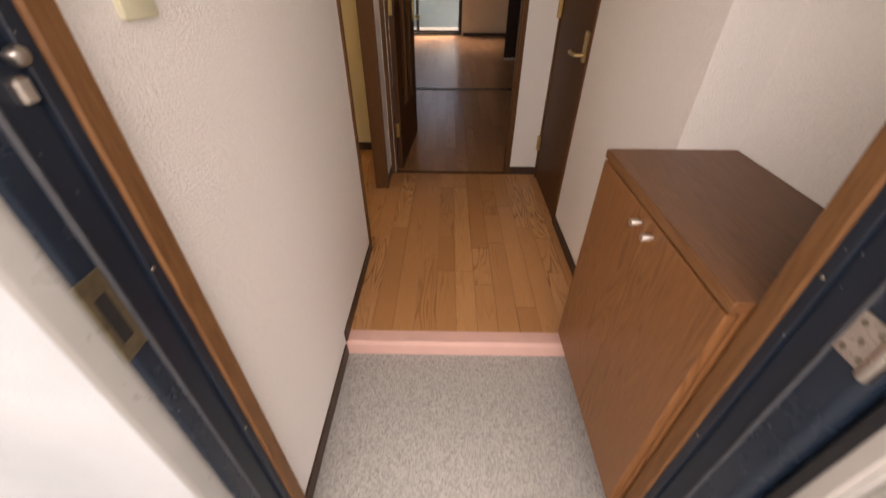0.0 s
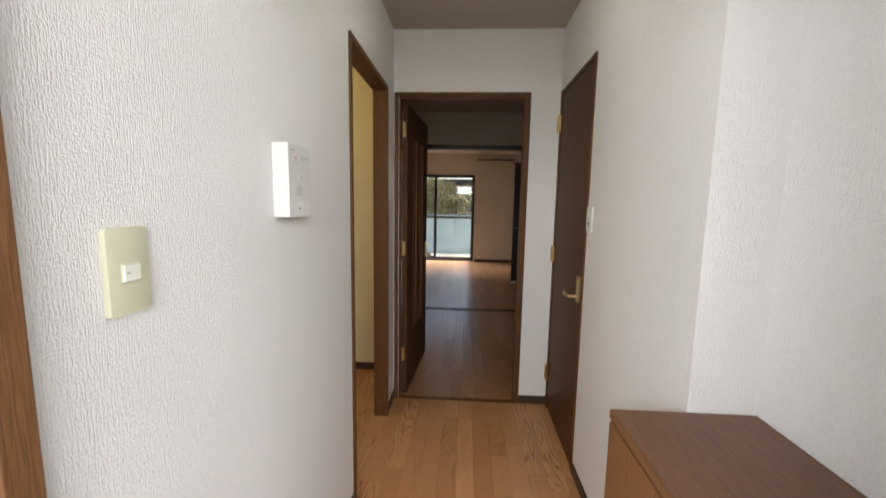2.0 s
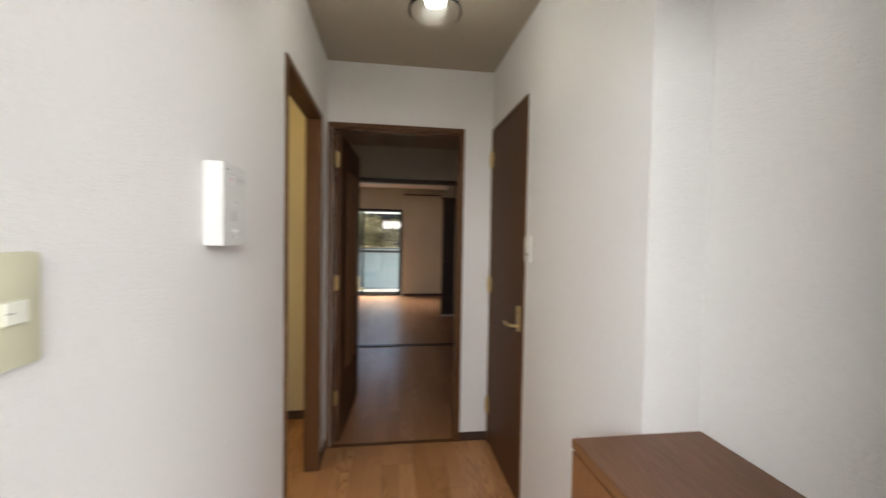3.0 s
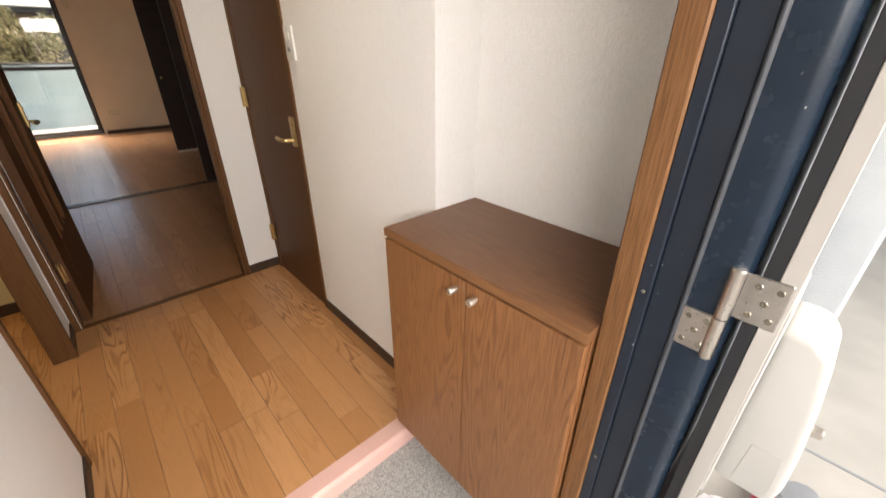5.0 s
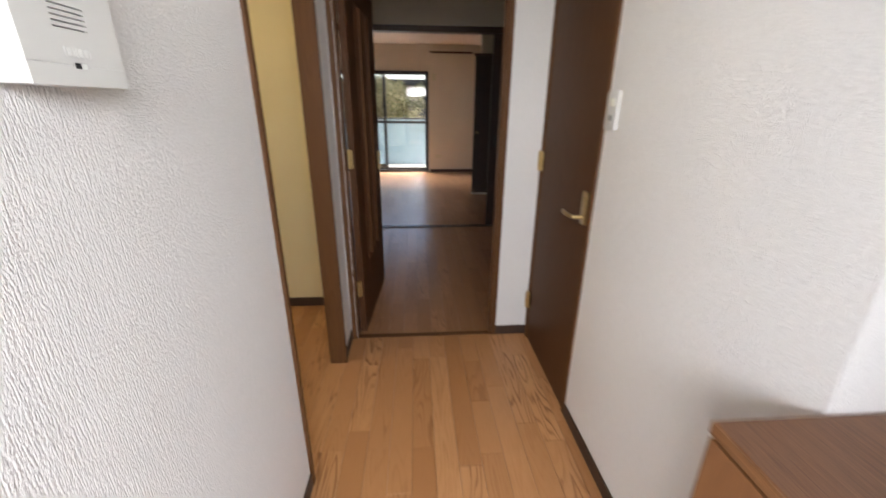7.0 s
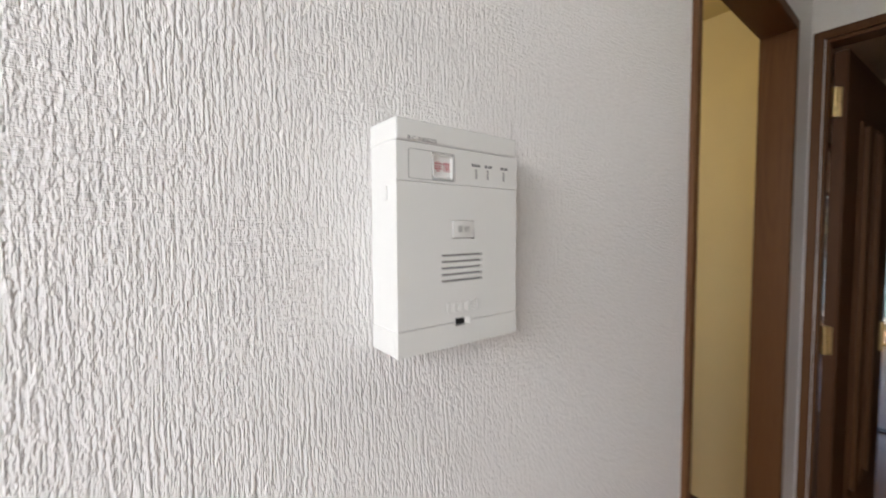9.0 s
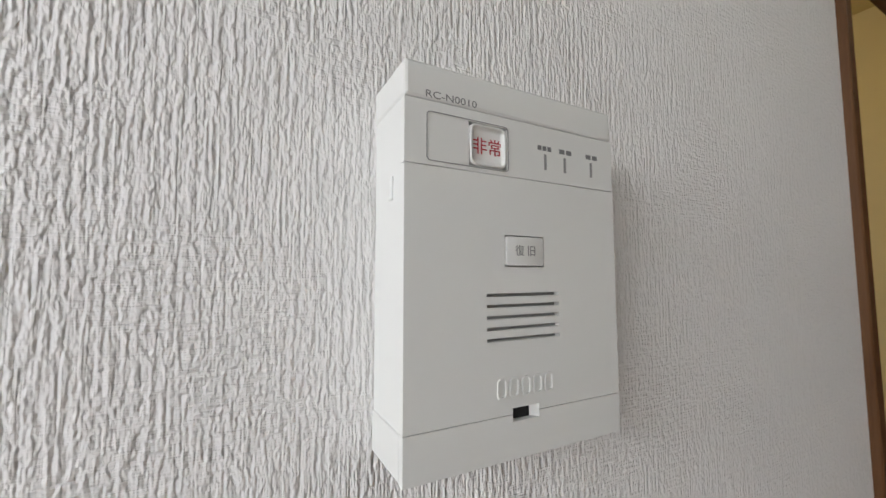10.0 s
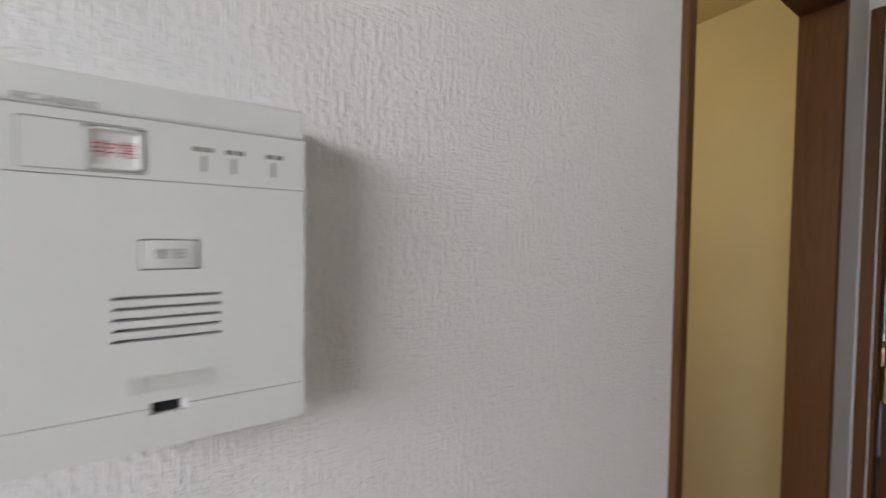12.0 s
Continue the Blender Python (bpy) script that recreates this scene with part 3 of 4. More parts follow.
# strike plate and catch on the latch side
under(front, "strike_plate", boxes((0.0170, 0.0215, -2.336, -2.299, 0.874, 0.998), bevel=0.001), BRONZE, "worn steel strike plate")
# near-black block on the plate paints the shade of an open slot
under(front, "strike_slot", boxes((0.0180, 0.0220, -2.327, -2.309, 0.90, 0.97)), SHADOWGAP)
under(front, "catch", boxes((0.016, 0.030, -2.273, -2.256, 1.166, 1.190), bevel=0.003), STEEL, "steel door guard catch")
under(front, "catch_knob", turned([(0, 0), (0.004, 0), (0.004, 0.005), (0.008, 0.008), (0.0095, 0.013), (0.008, 0.018), (0.004, 0.021), (0, 0.0215)], Matrix.Translation((0.018, -2.258, 1.206)) @ pose(0, 0, 0, 0, 90, 0), 16), STEEL, smooth=True)

# ---- front door, swung right back against the outside wall ----
FDX, FD0, FD1 = 0.921, -2.409, -2.369
fdoor = thing("door_3", (FDX + 0.42, (FD0 + FD1) / 2, GEN + 0.01), "open front door with grey painted inside and black edge", "door", kind="structure")
under(fdoor, "edge_gasket", boxes((FDX, FDX + 0.03, FD1 - 0.018, FD1, GEN + 0.015, 1.99), bevel=0.001), BLACK, "black edge strip")
under(fdoor, "leaf", boxes((FDX - 0.001, FDX + 0.85, FD0, FD1 - 0.018, GEN + 0.015, 1.99), (FDX + 0.03, FDX + 0.85, FD1 - 0.018, FD1, GEN + 0.015, 1.99), bevel=0.001), DOORGREY)


def screws(parent, spots, normal, material, r=0.0048):
    n = Vector(normal)
    for s in spots:
        m = Matrix.Translation(s) @ n.to_track_quat("Z", "Y").to_matrix().to_4x4()
        under(parent, "screw", turned([(r, 0.0), (r, 0.0006), (r * 0.75, 0.0014), (r * 0.3, 0.0012), (r * 0.25, 0.0004), (0, 0.0004)], m, 14), material, smooth=True)


def butt_hinge(z):
    """A lift-off hinge: frame leaf low, door leaf high, on one barrel."""
    h = thing("door_hinge", (0.905, -2.346, z), "brushed steel lift-off hinge of the front door", "hinge", "hinges of the front door")
    x, by = 0.906, -2.346
    under(h, "frame_leaf", boxes((x - 0.0035, x + 0.004, -2.345, -2.301, z - 0.067, z - 0.001), bevel=0.0014), STEEL)
    under(h, "door_leaf", boxes((FDX - 0.0045, FDX - 0.0005, -2.404, -2.350, z + 0.001, z + 0.072), bevel=0.0014), STEEL)
    under(h, "frame_barrel", turned([(0, -0.072), (0.0078, -0.071), (0.0092, -0.069), (0.0092, -0.001), (0, -0.001)], pose(0.906, by, z), 20), STEEL, smooth=True)
    under(h, "door_barrel", turned([(0, 0.001), (0.0092, 0.001), (0.0092, 0.072), (0.0098, 0.073), (0.0098, 0.077), (0.0078, 0.079), (0, 0.079)], pose(0.906, by, z), 20), STEEL, smooth=True)
    screws(h, [(x - 0.0035, y, z + dz) for y, dz in ((-2.334, -0.013), (-2.311, -0.013), (-2.3225, -0.034), (-2.334, -0.055), (-2.311, -0.055))], (-1, 0, 0), STEEL_DULL, 0.0046)
    screws(h, [(FDX - 0.0045, y, z + dz) for y, dz in ((-2.371, 0.014), (-2.394, 0.014), (-2.3825, 0.036), (-2.371, 0.058), (-2.394, 0.058))], (-1, 0, 0), STEEL_DULL, 0.0046)
    return h


hinge_a = butt_hinge(0.952)
hinge_b = copy_thing(hinge_a, Matrix.Translation((0.905, -2.346, 0.20)))
hinge_c = copy_thing(hinge_a, Matrix.Translation((0.905, -2.346, 1.73)))

mailbox = thing("mail_box", (1.1, -2.46, 0.62), "white plastic mail catcher box on the front door", "mail box")
under(mailbox, "body", prism([(FD0, 0.945), (-2.450, 0.945), (-2.472, 0.922), (-2.484, 0.84), (-2.493, 0.75), (-2.497, 0.67), (-2.491, 0.634), (FD0, 0.632)], "x", 0.953, 1.07, 0.013, 4), PLASTIC_W, smooth=True)
under(mailbox, "flap", prism([(-2.440, 0.735), (-2.479, 0.738), (-2.484, 0.668), (-2.480, 0.648), (-2.436, 0.646)], "x", 0.9522, 1.03, 0.0006, 1), PLASTIC_W)
under(mailbox, "back_plate", boxes((0.935, 1.09, FD0 - 0.004, FD0 + 0.0005, 0.60, 0.98), bevel=0.0015), PLASTIC_W)
under(mailbox, "catch", boxes((0.985, 1.0, -2.505, -2.489, 0.775, 0.79), bevel=0.003), STEEL, "small steel catch")

# ---- shoe cabinet ----
CX, CY0, CY1, CZ0, CZ1 = 0.862, -2.190, -1.584, 0.085, 0.851
cab = thing("shoe_cabinet", (1.03, -1.9, CZ0), "brown oak-grain shoe cabinet hung over the entrance floor", "cabinet")
for y0, y1 in ((CY0, CY0 + 0.016), (CY1 - 0.016, CY1)):
    under(cab, "side_panel", boxes((CX + 0.021, REC, y0, y1, CZ0, CZ1 - 0.024), bevel=0.001), CAB_WOOD)
under(cab, "bottom_panel", boxes((CX + 0.021, REC, CY0 + 0.016, CY1 - 0.016, CZ0, CZ0 + 0.016)), CAB_WOOD)
under(cab, "back_panel", boxes((REC - 0.006, REC, CY0 + 0.016, CY1 - 0.016, CZ0 + 0.016, CZ1 - 0.024)), CAB_WOOD)
under(cab, "shelf", boxes((CX + 0.05, REC - 0.006, CY0 + 0.016, CY1 - 0.016, 0.45, 0.466)), CAB_WOOD)
under(cab, "top", boxes((CX + 0.001, REC, CY0 - 0.002, CY1 + 0.002, CZ1 - 0.024, CZ1), bevel=0.002), CAB_TOP, "darker oak-grain top board")
under(cab, "edge_band", boxes((CX - 0.0004, CX + 0.0009, CY0 - 0.0015, CY1 + 0.0015, CZ1 - 0.0235, CZ1 - 0.0022)), EDGE_BAND, "lighter front edge of the top")
split = -1.898
for y0, y1, ky in ((split + 0.0018, CY1 - 0.001, split + 0.030), (CY0 + 0.001, split - 0.0018, split - 0.032)):
    d = under(cab, "door", boxes((CX, CX + 0.019, y0, y1, CZ0 + 0.001, CZ1 - 0.0315), bevel=0.0012), CAB_WOOD)
    bm = turned([(0, 0), (0.006, 0), (0.006, 0.005), (0.0088, 0.007), (0.009, 0.023), (0.008, 0.025), (0, 0.0255)], Matrix.Translation((CX, ky, 0.79)) @ pose(0, 0, 0, 0, -90, 0), 20)
    k = part("knob", bm, NICKEL, d, "satin nickel knob", True)
    k.matrix_parent_inverse = (cab.matrix_world @ d.matrix_parent_inverse).inverted()

# ---- light switches ----
sw = thing("light_switch", (0.0, -2.04, 1.27), "yellowed cream light switch on the white wall", "light switch")
under(sw, "plate", prism(rounded(-2.0745, -2.0065, 1.2105, 1.3325, 0.006), "x", 0.0, 0.009, 0.003, 2), CREAM, smooth=True)
under(sw, "rocker_frame", boxes((0.0085, 0.0105, -2.0555, -2.0245, 1.2555, 1.2835), bevel=0.0008), CREAM)
under(sw, "rocker", prism([(-2.0535, 1.2575), (-2.0265, 1.2575), (-2.0265, 1.2815), (-2.0535, 1.2815)], "x", 0.0095, 0.0135, 0.0012, 2), CREAM_L, "paler rocker")
under(sw, "indicator", boxes((0.0130, 0.0138, -2.0505, -2.0445, 1.2685, 1.2705)), GREYBAR)
sw2 = thing("light_switch", (W, -0.715, 1.305), "white light switch beside the toilet door", "light switch")
under(sw2, "plate", prism(rounded(-0.752, -0.680, 1.243, 1.365, 0.006), "x", W - 0.009, W, 0.003, 2), PLASTIC, smooth=True)
under(sw2, "rocker", boxes((W - 0.0125, W - 0.008, -0.731, -0.701, 1.318, 1.342), bevel=0.001), CREAM_L)
under(sw2, "indicator_lamp", boxes((W - 0.0115, W - 0.008, -0.727, -0.705, 1.273, 1.290), bevel=0.001), GREYBAR, "dim indicator lens")

# ---- alarm panel on the west wall ----
PY, PZ, PX = -1.608, 1.5115, 0.041
PW, PH = 0.1305, 0.182
panel = thing("alarm_panel", (0.0, PY + PW / 2, PZ - PH), "white plastic security intercom panel with a red-lettered emergency button", "alarm panel")


def on(u0, u1, v0, v1, d0, d1, bevel=0.0, seg=1):
    """A box on the panel's face: u to the right, v down, from its top corner, in metres; d out of the face."""
    return boxes((PX + d0, PX + d1, PY + u0, PY + u1, PZ - v1, PZ - v0), bevel=bevel, seg=seg)


# the body, with shallow grooves between the bands of its cover
BANDS = ((0.0, 0.0172), (0.0176, 0.0468), (0.0472, 0.1612), (0.1616, PH))
under(panel, "body", boxes((0.0, PX - 0.0041, PY + 0.0006, PY + PW - 0.0006, PZ - PH + 0.0006, PZ - 0.0006), bevel=0.001), PLASTIC)
GR = [0.1042 + 0.00525 * i for i in range(5)]
GW = 0.0017


def cover(v0, v1, holes=()):
    """One band of the cover: a welded plate, left open at the holes (u0, u1, v0, v1)."""
    us = sorted({0.0, PW, *[h[0] for h in holes], *[h[1] for h in holes]})
    vs = sorted({v0, v1, *[h[2] for h in holes], *[min(h[3], v1) for h in holes]})
    bm = bmesh.new()
    grid = {(i, j): bm.verts.new((PX, PY + u, PZ - v)) for i, u in enumerate(us) for j, v in enumerate(vs)}
    for i in range(len(us) - 1):
        for j in range(len(vs) - 1):
            cu, cv = (us[i] + us[i + 1]) / 2, (vs[j] + vs[j + 1]) / 2
            if not any(h[0] < cu < h[1] and h[2] < cv < h[3] for h in holes):
                bm.faces.new((grid[i, j], grid[i, j + 1], grid[i + 1, j + 1], grid[i + 1, j]))
    bmesh.ops.delete(bm, geom=[v for v in bm.verts if not v.link_faces], context="VERTS")
    made = bmesh.ops.extrude_face_region(bm, geom=bm.faces[:])["geom"]
    for v in made:
        if isinstance(v, bmesh.types.BMVert):
            v.co.x -= 0.004
    return bm


SLOT = (0.0560, 0.0722, 0.1585, 0.1612)
NOTCH = (0.0560, 0.0722, 0.1616, 0.1648)


def ring_on(u0, u1, v0, v1, r, w, d0, d1):
    """A thin rounded rim lying on the panel's face."""
    outer, inner = rounded(PY + u0, PY + u1, PZ - v1, PZ - v0, r), rounded(PY + u0 + w, PY + u1 - w, PZ - v1 + w, PZ - v0 - w, r - w)
    bm = bmesh.new()
    rows = [[bm.verts.new((PX + d, y, z)) for y, z in line] for d in (d0, d1) for line in (outer, inner)]
    n = len(outer)
    for p, q in ((0, 2), (2, 3), (3, 1)):
        for i in range(n):
            j = (i + 1) % n
            bm.faces.new((rows[p][i], rows[p][j], rows[q][j], rows[q][i]))
    return bm


def dished(u0, u1, v0, v1, r, depth):
    """A button whose face sinks towards its middle."""
    bm = bmesh.new()
    rows = []
    for inset, d in ((0.0, -0.004), (0.0, 0.0), (0.0006, 0.0005), (0.0012, 0.0004), (0.0020, -0.6 * depth), (0.0030, -depth)):
        rr = max(r - inset, 0.0006)
        rows.append([bm.verts.new((PX + d, y, z)) for y, z in rounded(PY + u0 + inset, PY + u1 - inset, PZ - v1 + inset, PZ - v0 - inset, rr)])
    n = len(rows[0])
    for p, q in zip(rows, rows[1:]):
        for i in range(n):
            bm.faces.new((p[i], p[(i + 1) % n], q[(i + 1) % n], q[i]))
    bm.faces.new(rows[-1])
    return bm


under(panel, "top_band", boxes((0.0, PX, PY, PY + PW, PZ - BANDS[0][1], PZ), bevel=0.0016, seg=2), PLASTIC)
under(panel, "button_band", cover(*BANDS[1], holes=[(0.0325, 0.0545, 0.0230, 0.0442)]), PLASTIC)
under(panel, "front_cover", cover(*BANDS[2], holes=[(0.0525, 0.0770, 0.0760, 0.0915), *[(0.0418, 0.0868, v, v + GW) for v in GR], SLOT]), PLASTIC)
under(panel, "bottom_band", cover(*BANDS[3], holes=[NOTCH]), PLASTIC)
under(panel, "bottom_cap", boxes((0.0, PX - 0.004, PY, PY + PW, PZ - PH, PZ - BANDS[3][0]), bevel=0.0008), PLASTIC)
# grey back puts the shade of the slits' depth into colour
under(panel, "sounder_recess", on(0.040, 0.088, 0.1020, 0.128, -0.0042, -0.0034), GREYBAR)
# near-black back paints in the shade inside the key slot
under(panel, "key_slot", on(0.0562, 0.0682, 0.1587, 0.1646, -0.0042, -0.0030), SHADOWGAP, "dark key slot")
under(panel, "key_slot_cheek", prism([(PX - 0.003, PY + 0.0684), (PX - 0.0002, PY + 0.0720), (PX - 0.003, PY + 0.0720)], "z", PZ - 0.1646, PZ - 0.1587), PLASTIC)
under(panel, "button_window", ring_on(0.0105, 0.0555, 0.0222, 0.0449, 0.0022, 0.00035, -0.0001, 0.0003), GREYBAR)
under(panel, "emergency_button", dished(0.0330, 0.0541, 0.0235, 0.0437, 0.0035, 0.0012), PLASTIC, "white dished emergency button", True)
under(panel, "reset_button", prism(rounded(PY + 0.0532, PY + 0.0763, PZ - 0.0908, PZ - 0.0767, 0.0012), "x", PX - 0.003, PX + 0.0007, 0.0005, 2), PLASTIC, smooth=True)
for u in (0.0787, 0.0925, 0.1125):
    under(panel, "indicator", on(u, u + 0.0016, 0.0322, 0.0405, -0.001, 0.0002), GREYBAR)
under(panel, "side_button", boxes((0.022, 0.0265, PY - 0.0006, PY + 0.001, PZ - 0.061, PZ - 0.050), bevel=0.0005), PLASTIC)


def words(parent, text, y, z, size, material, x, spread=1.0, name="lettering"):
    """Flat lettering on a face that looks along +x."""
    cu = bpy.data.curves.new(name, "FONT")
    cu.body, cu.size, cu.align_x, cu.align_y, cu.extrude = text, size, "CENTER", "CENTER", 0.00005
    cu.resolution_u = 3
    ob = bpy.data.objects.new(name, cu)
    scene.collection.objects.link(ob)
    bpy.context.view_layer.update()
    me = bpy.data.meshes.new_from_object(ob.evaluated_get(bpy.context.evaluated_depsgraph_get()))
    bpy.data.objects.remove(ob)
    me.transform(Matrix.Translation((x, y, z)) @ Matrix(((0, 0, 1, 0), (1, 0, 0, 0), (0, 1, 0, 0), (0, 0, 0, 1))) @ Matrix.Diagonal((spread, 1, 1, 1)))
    me.materials.clear()
    me.materials.append(material)
    o = new(name, me)
    o.parent = parent
    o.matrix_parent_inverse = parent.matrix_world.inverted()
    return o


words(panel, "非常", PY + 0.0436, PZ - 0.0342, 0.0088, PRINT_RED, PX - 0.0010)
words(panel, "復 旧", PY + 0.0648, PZ - 0.0838, 0.0058, PRINT, PX + 0.0008)
words(panel, "RC-N0010", PY + 0.0235, PZ - 0.0146, 0.0048, PRINT, PX + 0.0001, 1.3)
for u, n in ((0.0745, 3), (0.0895, 2), (0.1095, 2)):
    for i in range(n):
        step = 0.0100 / n
        under(panel, "print_mark", on(u + step * i, u + step * (i + 0.78), 0.0278, 0.0303, 0.0, 0.00008), PRINT)
# raised maker's mark, as plain strokes
for i in range(5):
    u = 0.0470 + 0.0072 * i
    under(panel, "raised_mark", ring_on(u, u + 0.0060, 0.1440, 0.1537, 0.0024, 0.0012, -0.0001, 0.0007), PLASTIC)

# ---- hall lamp ----
hl = thing("ceiling_lamp", (LAMP.x, LAMP.y, CEIL), "lit ceiling lamp with a clear glass bell shade", "lamp")
M = Matrix.Translation((LAMP.x, LAMP.y, 0))
U = Matrix.Translation((LAMP.x, LAMP.y, 0.028))
under(hl, "canopy", turned([(0, CEIL), (0.055, CEIL), (0.055, CEIL - 0.012), (0.03, CEIL - 0.03), (0.022, CEIL - 0.05), (0.022, CEIL - 0.14), (0, CEIL - 0.14)], M, 28), STEEL, smooth=True)
shade = under(hl, "shade", turned([(0.026, 2.315), (0.050, 2.306), (0.070, 2.28), (0.080, 2.23), (0.083, 2.18), (0.092, 2.146), (0.096, 2.132), (0.0945, 2.126), (0.090, 2.134), (0.080, 2.178), (0.077, 2.23), (0.067, 2.277), (0.048, 2.302), (0.026, 2.311)], U, 40), SHADE_GLASS, "clear glass bell shade", True)
shade.visible_shadow = False
under(hl, "bulb", turned([(0, 2.150), (0.022, 2.152), (0.034, 2.160), (0.037, 2.175), (0.037, 2.215), (0.030, 2.232), (0.016, 2.242), (0.014, 2.27), (0, 2.27)], U, 24), BULB, "glowing bulb", True)

# washroom lamp, out of sight of the hall, added to brighten the yellow walls
wl_thing = thing("ceiling_lamp", (-0.9, -0.6, CEIL), "unseen round opal ceiling lamp added to light the washroom", "lamp")
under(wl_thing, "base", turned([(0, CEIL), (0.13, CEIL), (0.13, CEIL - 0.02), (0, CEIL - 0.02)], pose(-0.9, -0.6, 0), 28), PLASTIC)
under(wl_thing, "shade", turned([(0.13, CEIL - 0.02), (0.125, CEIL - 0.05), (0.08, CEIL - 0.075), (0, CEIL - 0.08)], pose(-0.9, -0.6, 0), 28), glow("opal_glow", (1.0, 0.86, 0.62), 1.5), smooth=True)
lamp("unseen_washroom_bulb", "POINT", pose(-0.9, -0.6, CEIL - 0.14), 3.2, (1.0, 0.84, 0.6), soft=0.08)

# ---- living rooms ----
kamoi = thing("sliding_door_track", (0.1, 2.3, 2.04), "dark wooden head rail over the sliding door opening", "door track", kind="structure")
under(kamoi, "head_rail", boxes((-1.2, 1.42, 2.243, 2.357, 2.0, 2.055), bevel=0.003), DARK_FLAT)
under(kamoi, "post", boxes((1.36, 1.42, 2.243, 2.357, 0.0, 2.0), bevel=0.003), DARK_FLAT)
under(kamoi, "floor_rail", boxes((-1.2, 1.42, 2.255, 2.345, -0.01, 0.007), bevel=0.002), DARK_FLAT)
under(kamoi, "floor_channel", boxes((-1.2, 1.42, 2.285, 2.297, 0.006, 0.0095), (-1.2, 1.42, 2.315, 2.327, 0.006, 0.0095)), TRACK)


def flush_door(x0, x1, y, label):
    d = thing("sliding_door", ((x0 + x1) / 2, y, 0.0), label, "door", "dark sliding doors")
    under(d, "leaf", boxes((x0, x1, y - 0.016, y + 0.016, 0.012, 2.0), bevel=0.003), BLACKWOOD)
    under(d, "runner", boxes((x0 + 0.01, x1 - 0.01, y - 0.008, y + 0.008, 0.0, 0.012)), STEEL)
    under(d, "pull", boxes((x0 + 0.05, x0 + 0.075, y - 0.019, y - 0.015, 0.9, 1.02), bevel=0.002), SASH, "dark recessed pull")
    return d


flush_door(1.20, 1.358, 2.305, "dark brown sliding door pushed into its wall pocket")
closet = thing("closet_door", (1.6, 4.05, 0.0), "dark brown folding closet door standing open", "door")
under(closet, "leaf", boxes((1.275, 1.78, 4.03, 4.062, 0.03, 2.0), bevel=0.003), BLACKWOOD)
under(closet, "leaf", boxes((1.782, 2.30, 4.03, 4.062, 0.03, 2.0), bevel=0.003), BLACKWOOD)
under(closet, "kick_strip", boxes((1.28, 2.30, 4.035, 4.057, 0.0, 0.03)), PLASTIC, "pale floor strip")
under(closet, "knob", turned([(0, 0), (0.008, 0), (0.012, 0.012), (0.010, 0.02), (0, 0.022)], pose(1.33, 4.03, 0.95, 90, 0, 0), 14), BRASS, smooth=True)
under(closet, "head_rail", boxes((1.25, 2.40, 4.02, 4.072, 2.0, 2.03), bevel=0.002), DARK_FLAT)
structure("wall_closet", boxes((1.36, 2.4, 4.072, 4.15, 2.03, CEIL)), PAPER_ROOM, "off-white papered wall over the closet", "wall")

pelmet = thing("curtain_pelmet", (1.1, WIN - 0.05, 2.30), "dark wooden picture rail on the window wall", "rail")
under(pelmet, "rail", boxes((0.70, 1.53, WIN - 0.06, WIN, 2.285, 2.315), bevel=0.003), DARK_FLAT)
plugs = thing("wall_outlet", (0.87, WIN, 0.33), "cream double wall socket near the floor", "outlet")
under(plugs, "plate", prism(rounded(0.81, 0.93, 0.295, 0.365, 0.006), "y", WIN - 0.008, WIN, 0.002, 2), CREAM, smooth=True)
for px in (0.845, 0.895):
    under(plugs, "socket", boxes((px - 0.014, px + 0.014, WIN - 0.010, WIN - 0.007, 0.318, 0.342), bevel=0.001), CREAM_L)
plug2 = thing("wall_outlet", (0.72, WIN, 1.86), "small cream air conditioner socket high on the wall", "outlet")
under(plug2, "plate", prism(rounded(0.74, 0.81, 1.80, 1.92, 0.006), "y", WIN - 0.008, WIN, 0.002, 2), CREAM, smooth=True)

# balcony window: two sliding sashes in a black aluminium frame
win = thing("window_1", (-0.3, WIN + 0.07, 0.02), "black aluminium sliding balcony window", "window", kind="structure")
WX0, WX1, WZ0, WZ1 = -1.28, 0.665, 0.02, 1.965
under(win, "window_frame", boxes((WX0, WX0 + 0.035, WIN - 0.01, WIN + 0.13, WZ0, WZ1), bevel=0.003), SASH)
under(win, "window_frame", boxes((WX1 - 0.035, WX1, WIN - 0.01, WIN + 0.13, WZ0, WZ1), bevel=0.003), SASH)
under(win, "window_frame", boxes((WX0 + 0.035, WX1 - 0.035, WIN - 0.01, WIN + 0.13, WZ1 - 0.035, WZ1), bevel=0.003), SASH)
under(win, "window_sill", boxes((WX0 + 0.035, WX1 - 0.035, WIN - 0.01, WIN + 0.13, WZ0, WZ0 + 0.035), bevel=0.003), SASH)
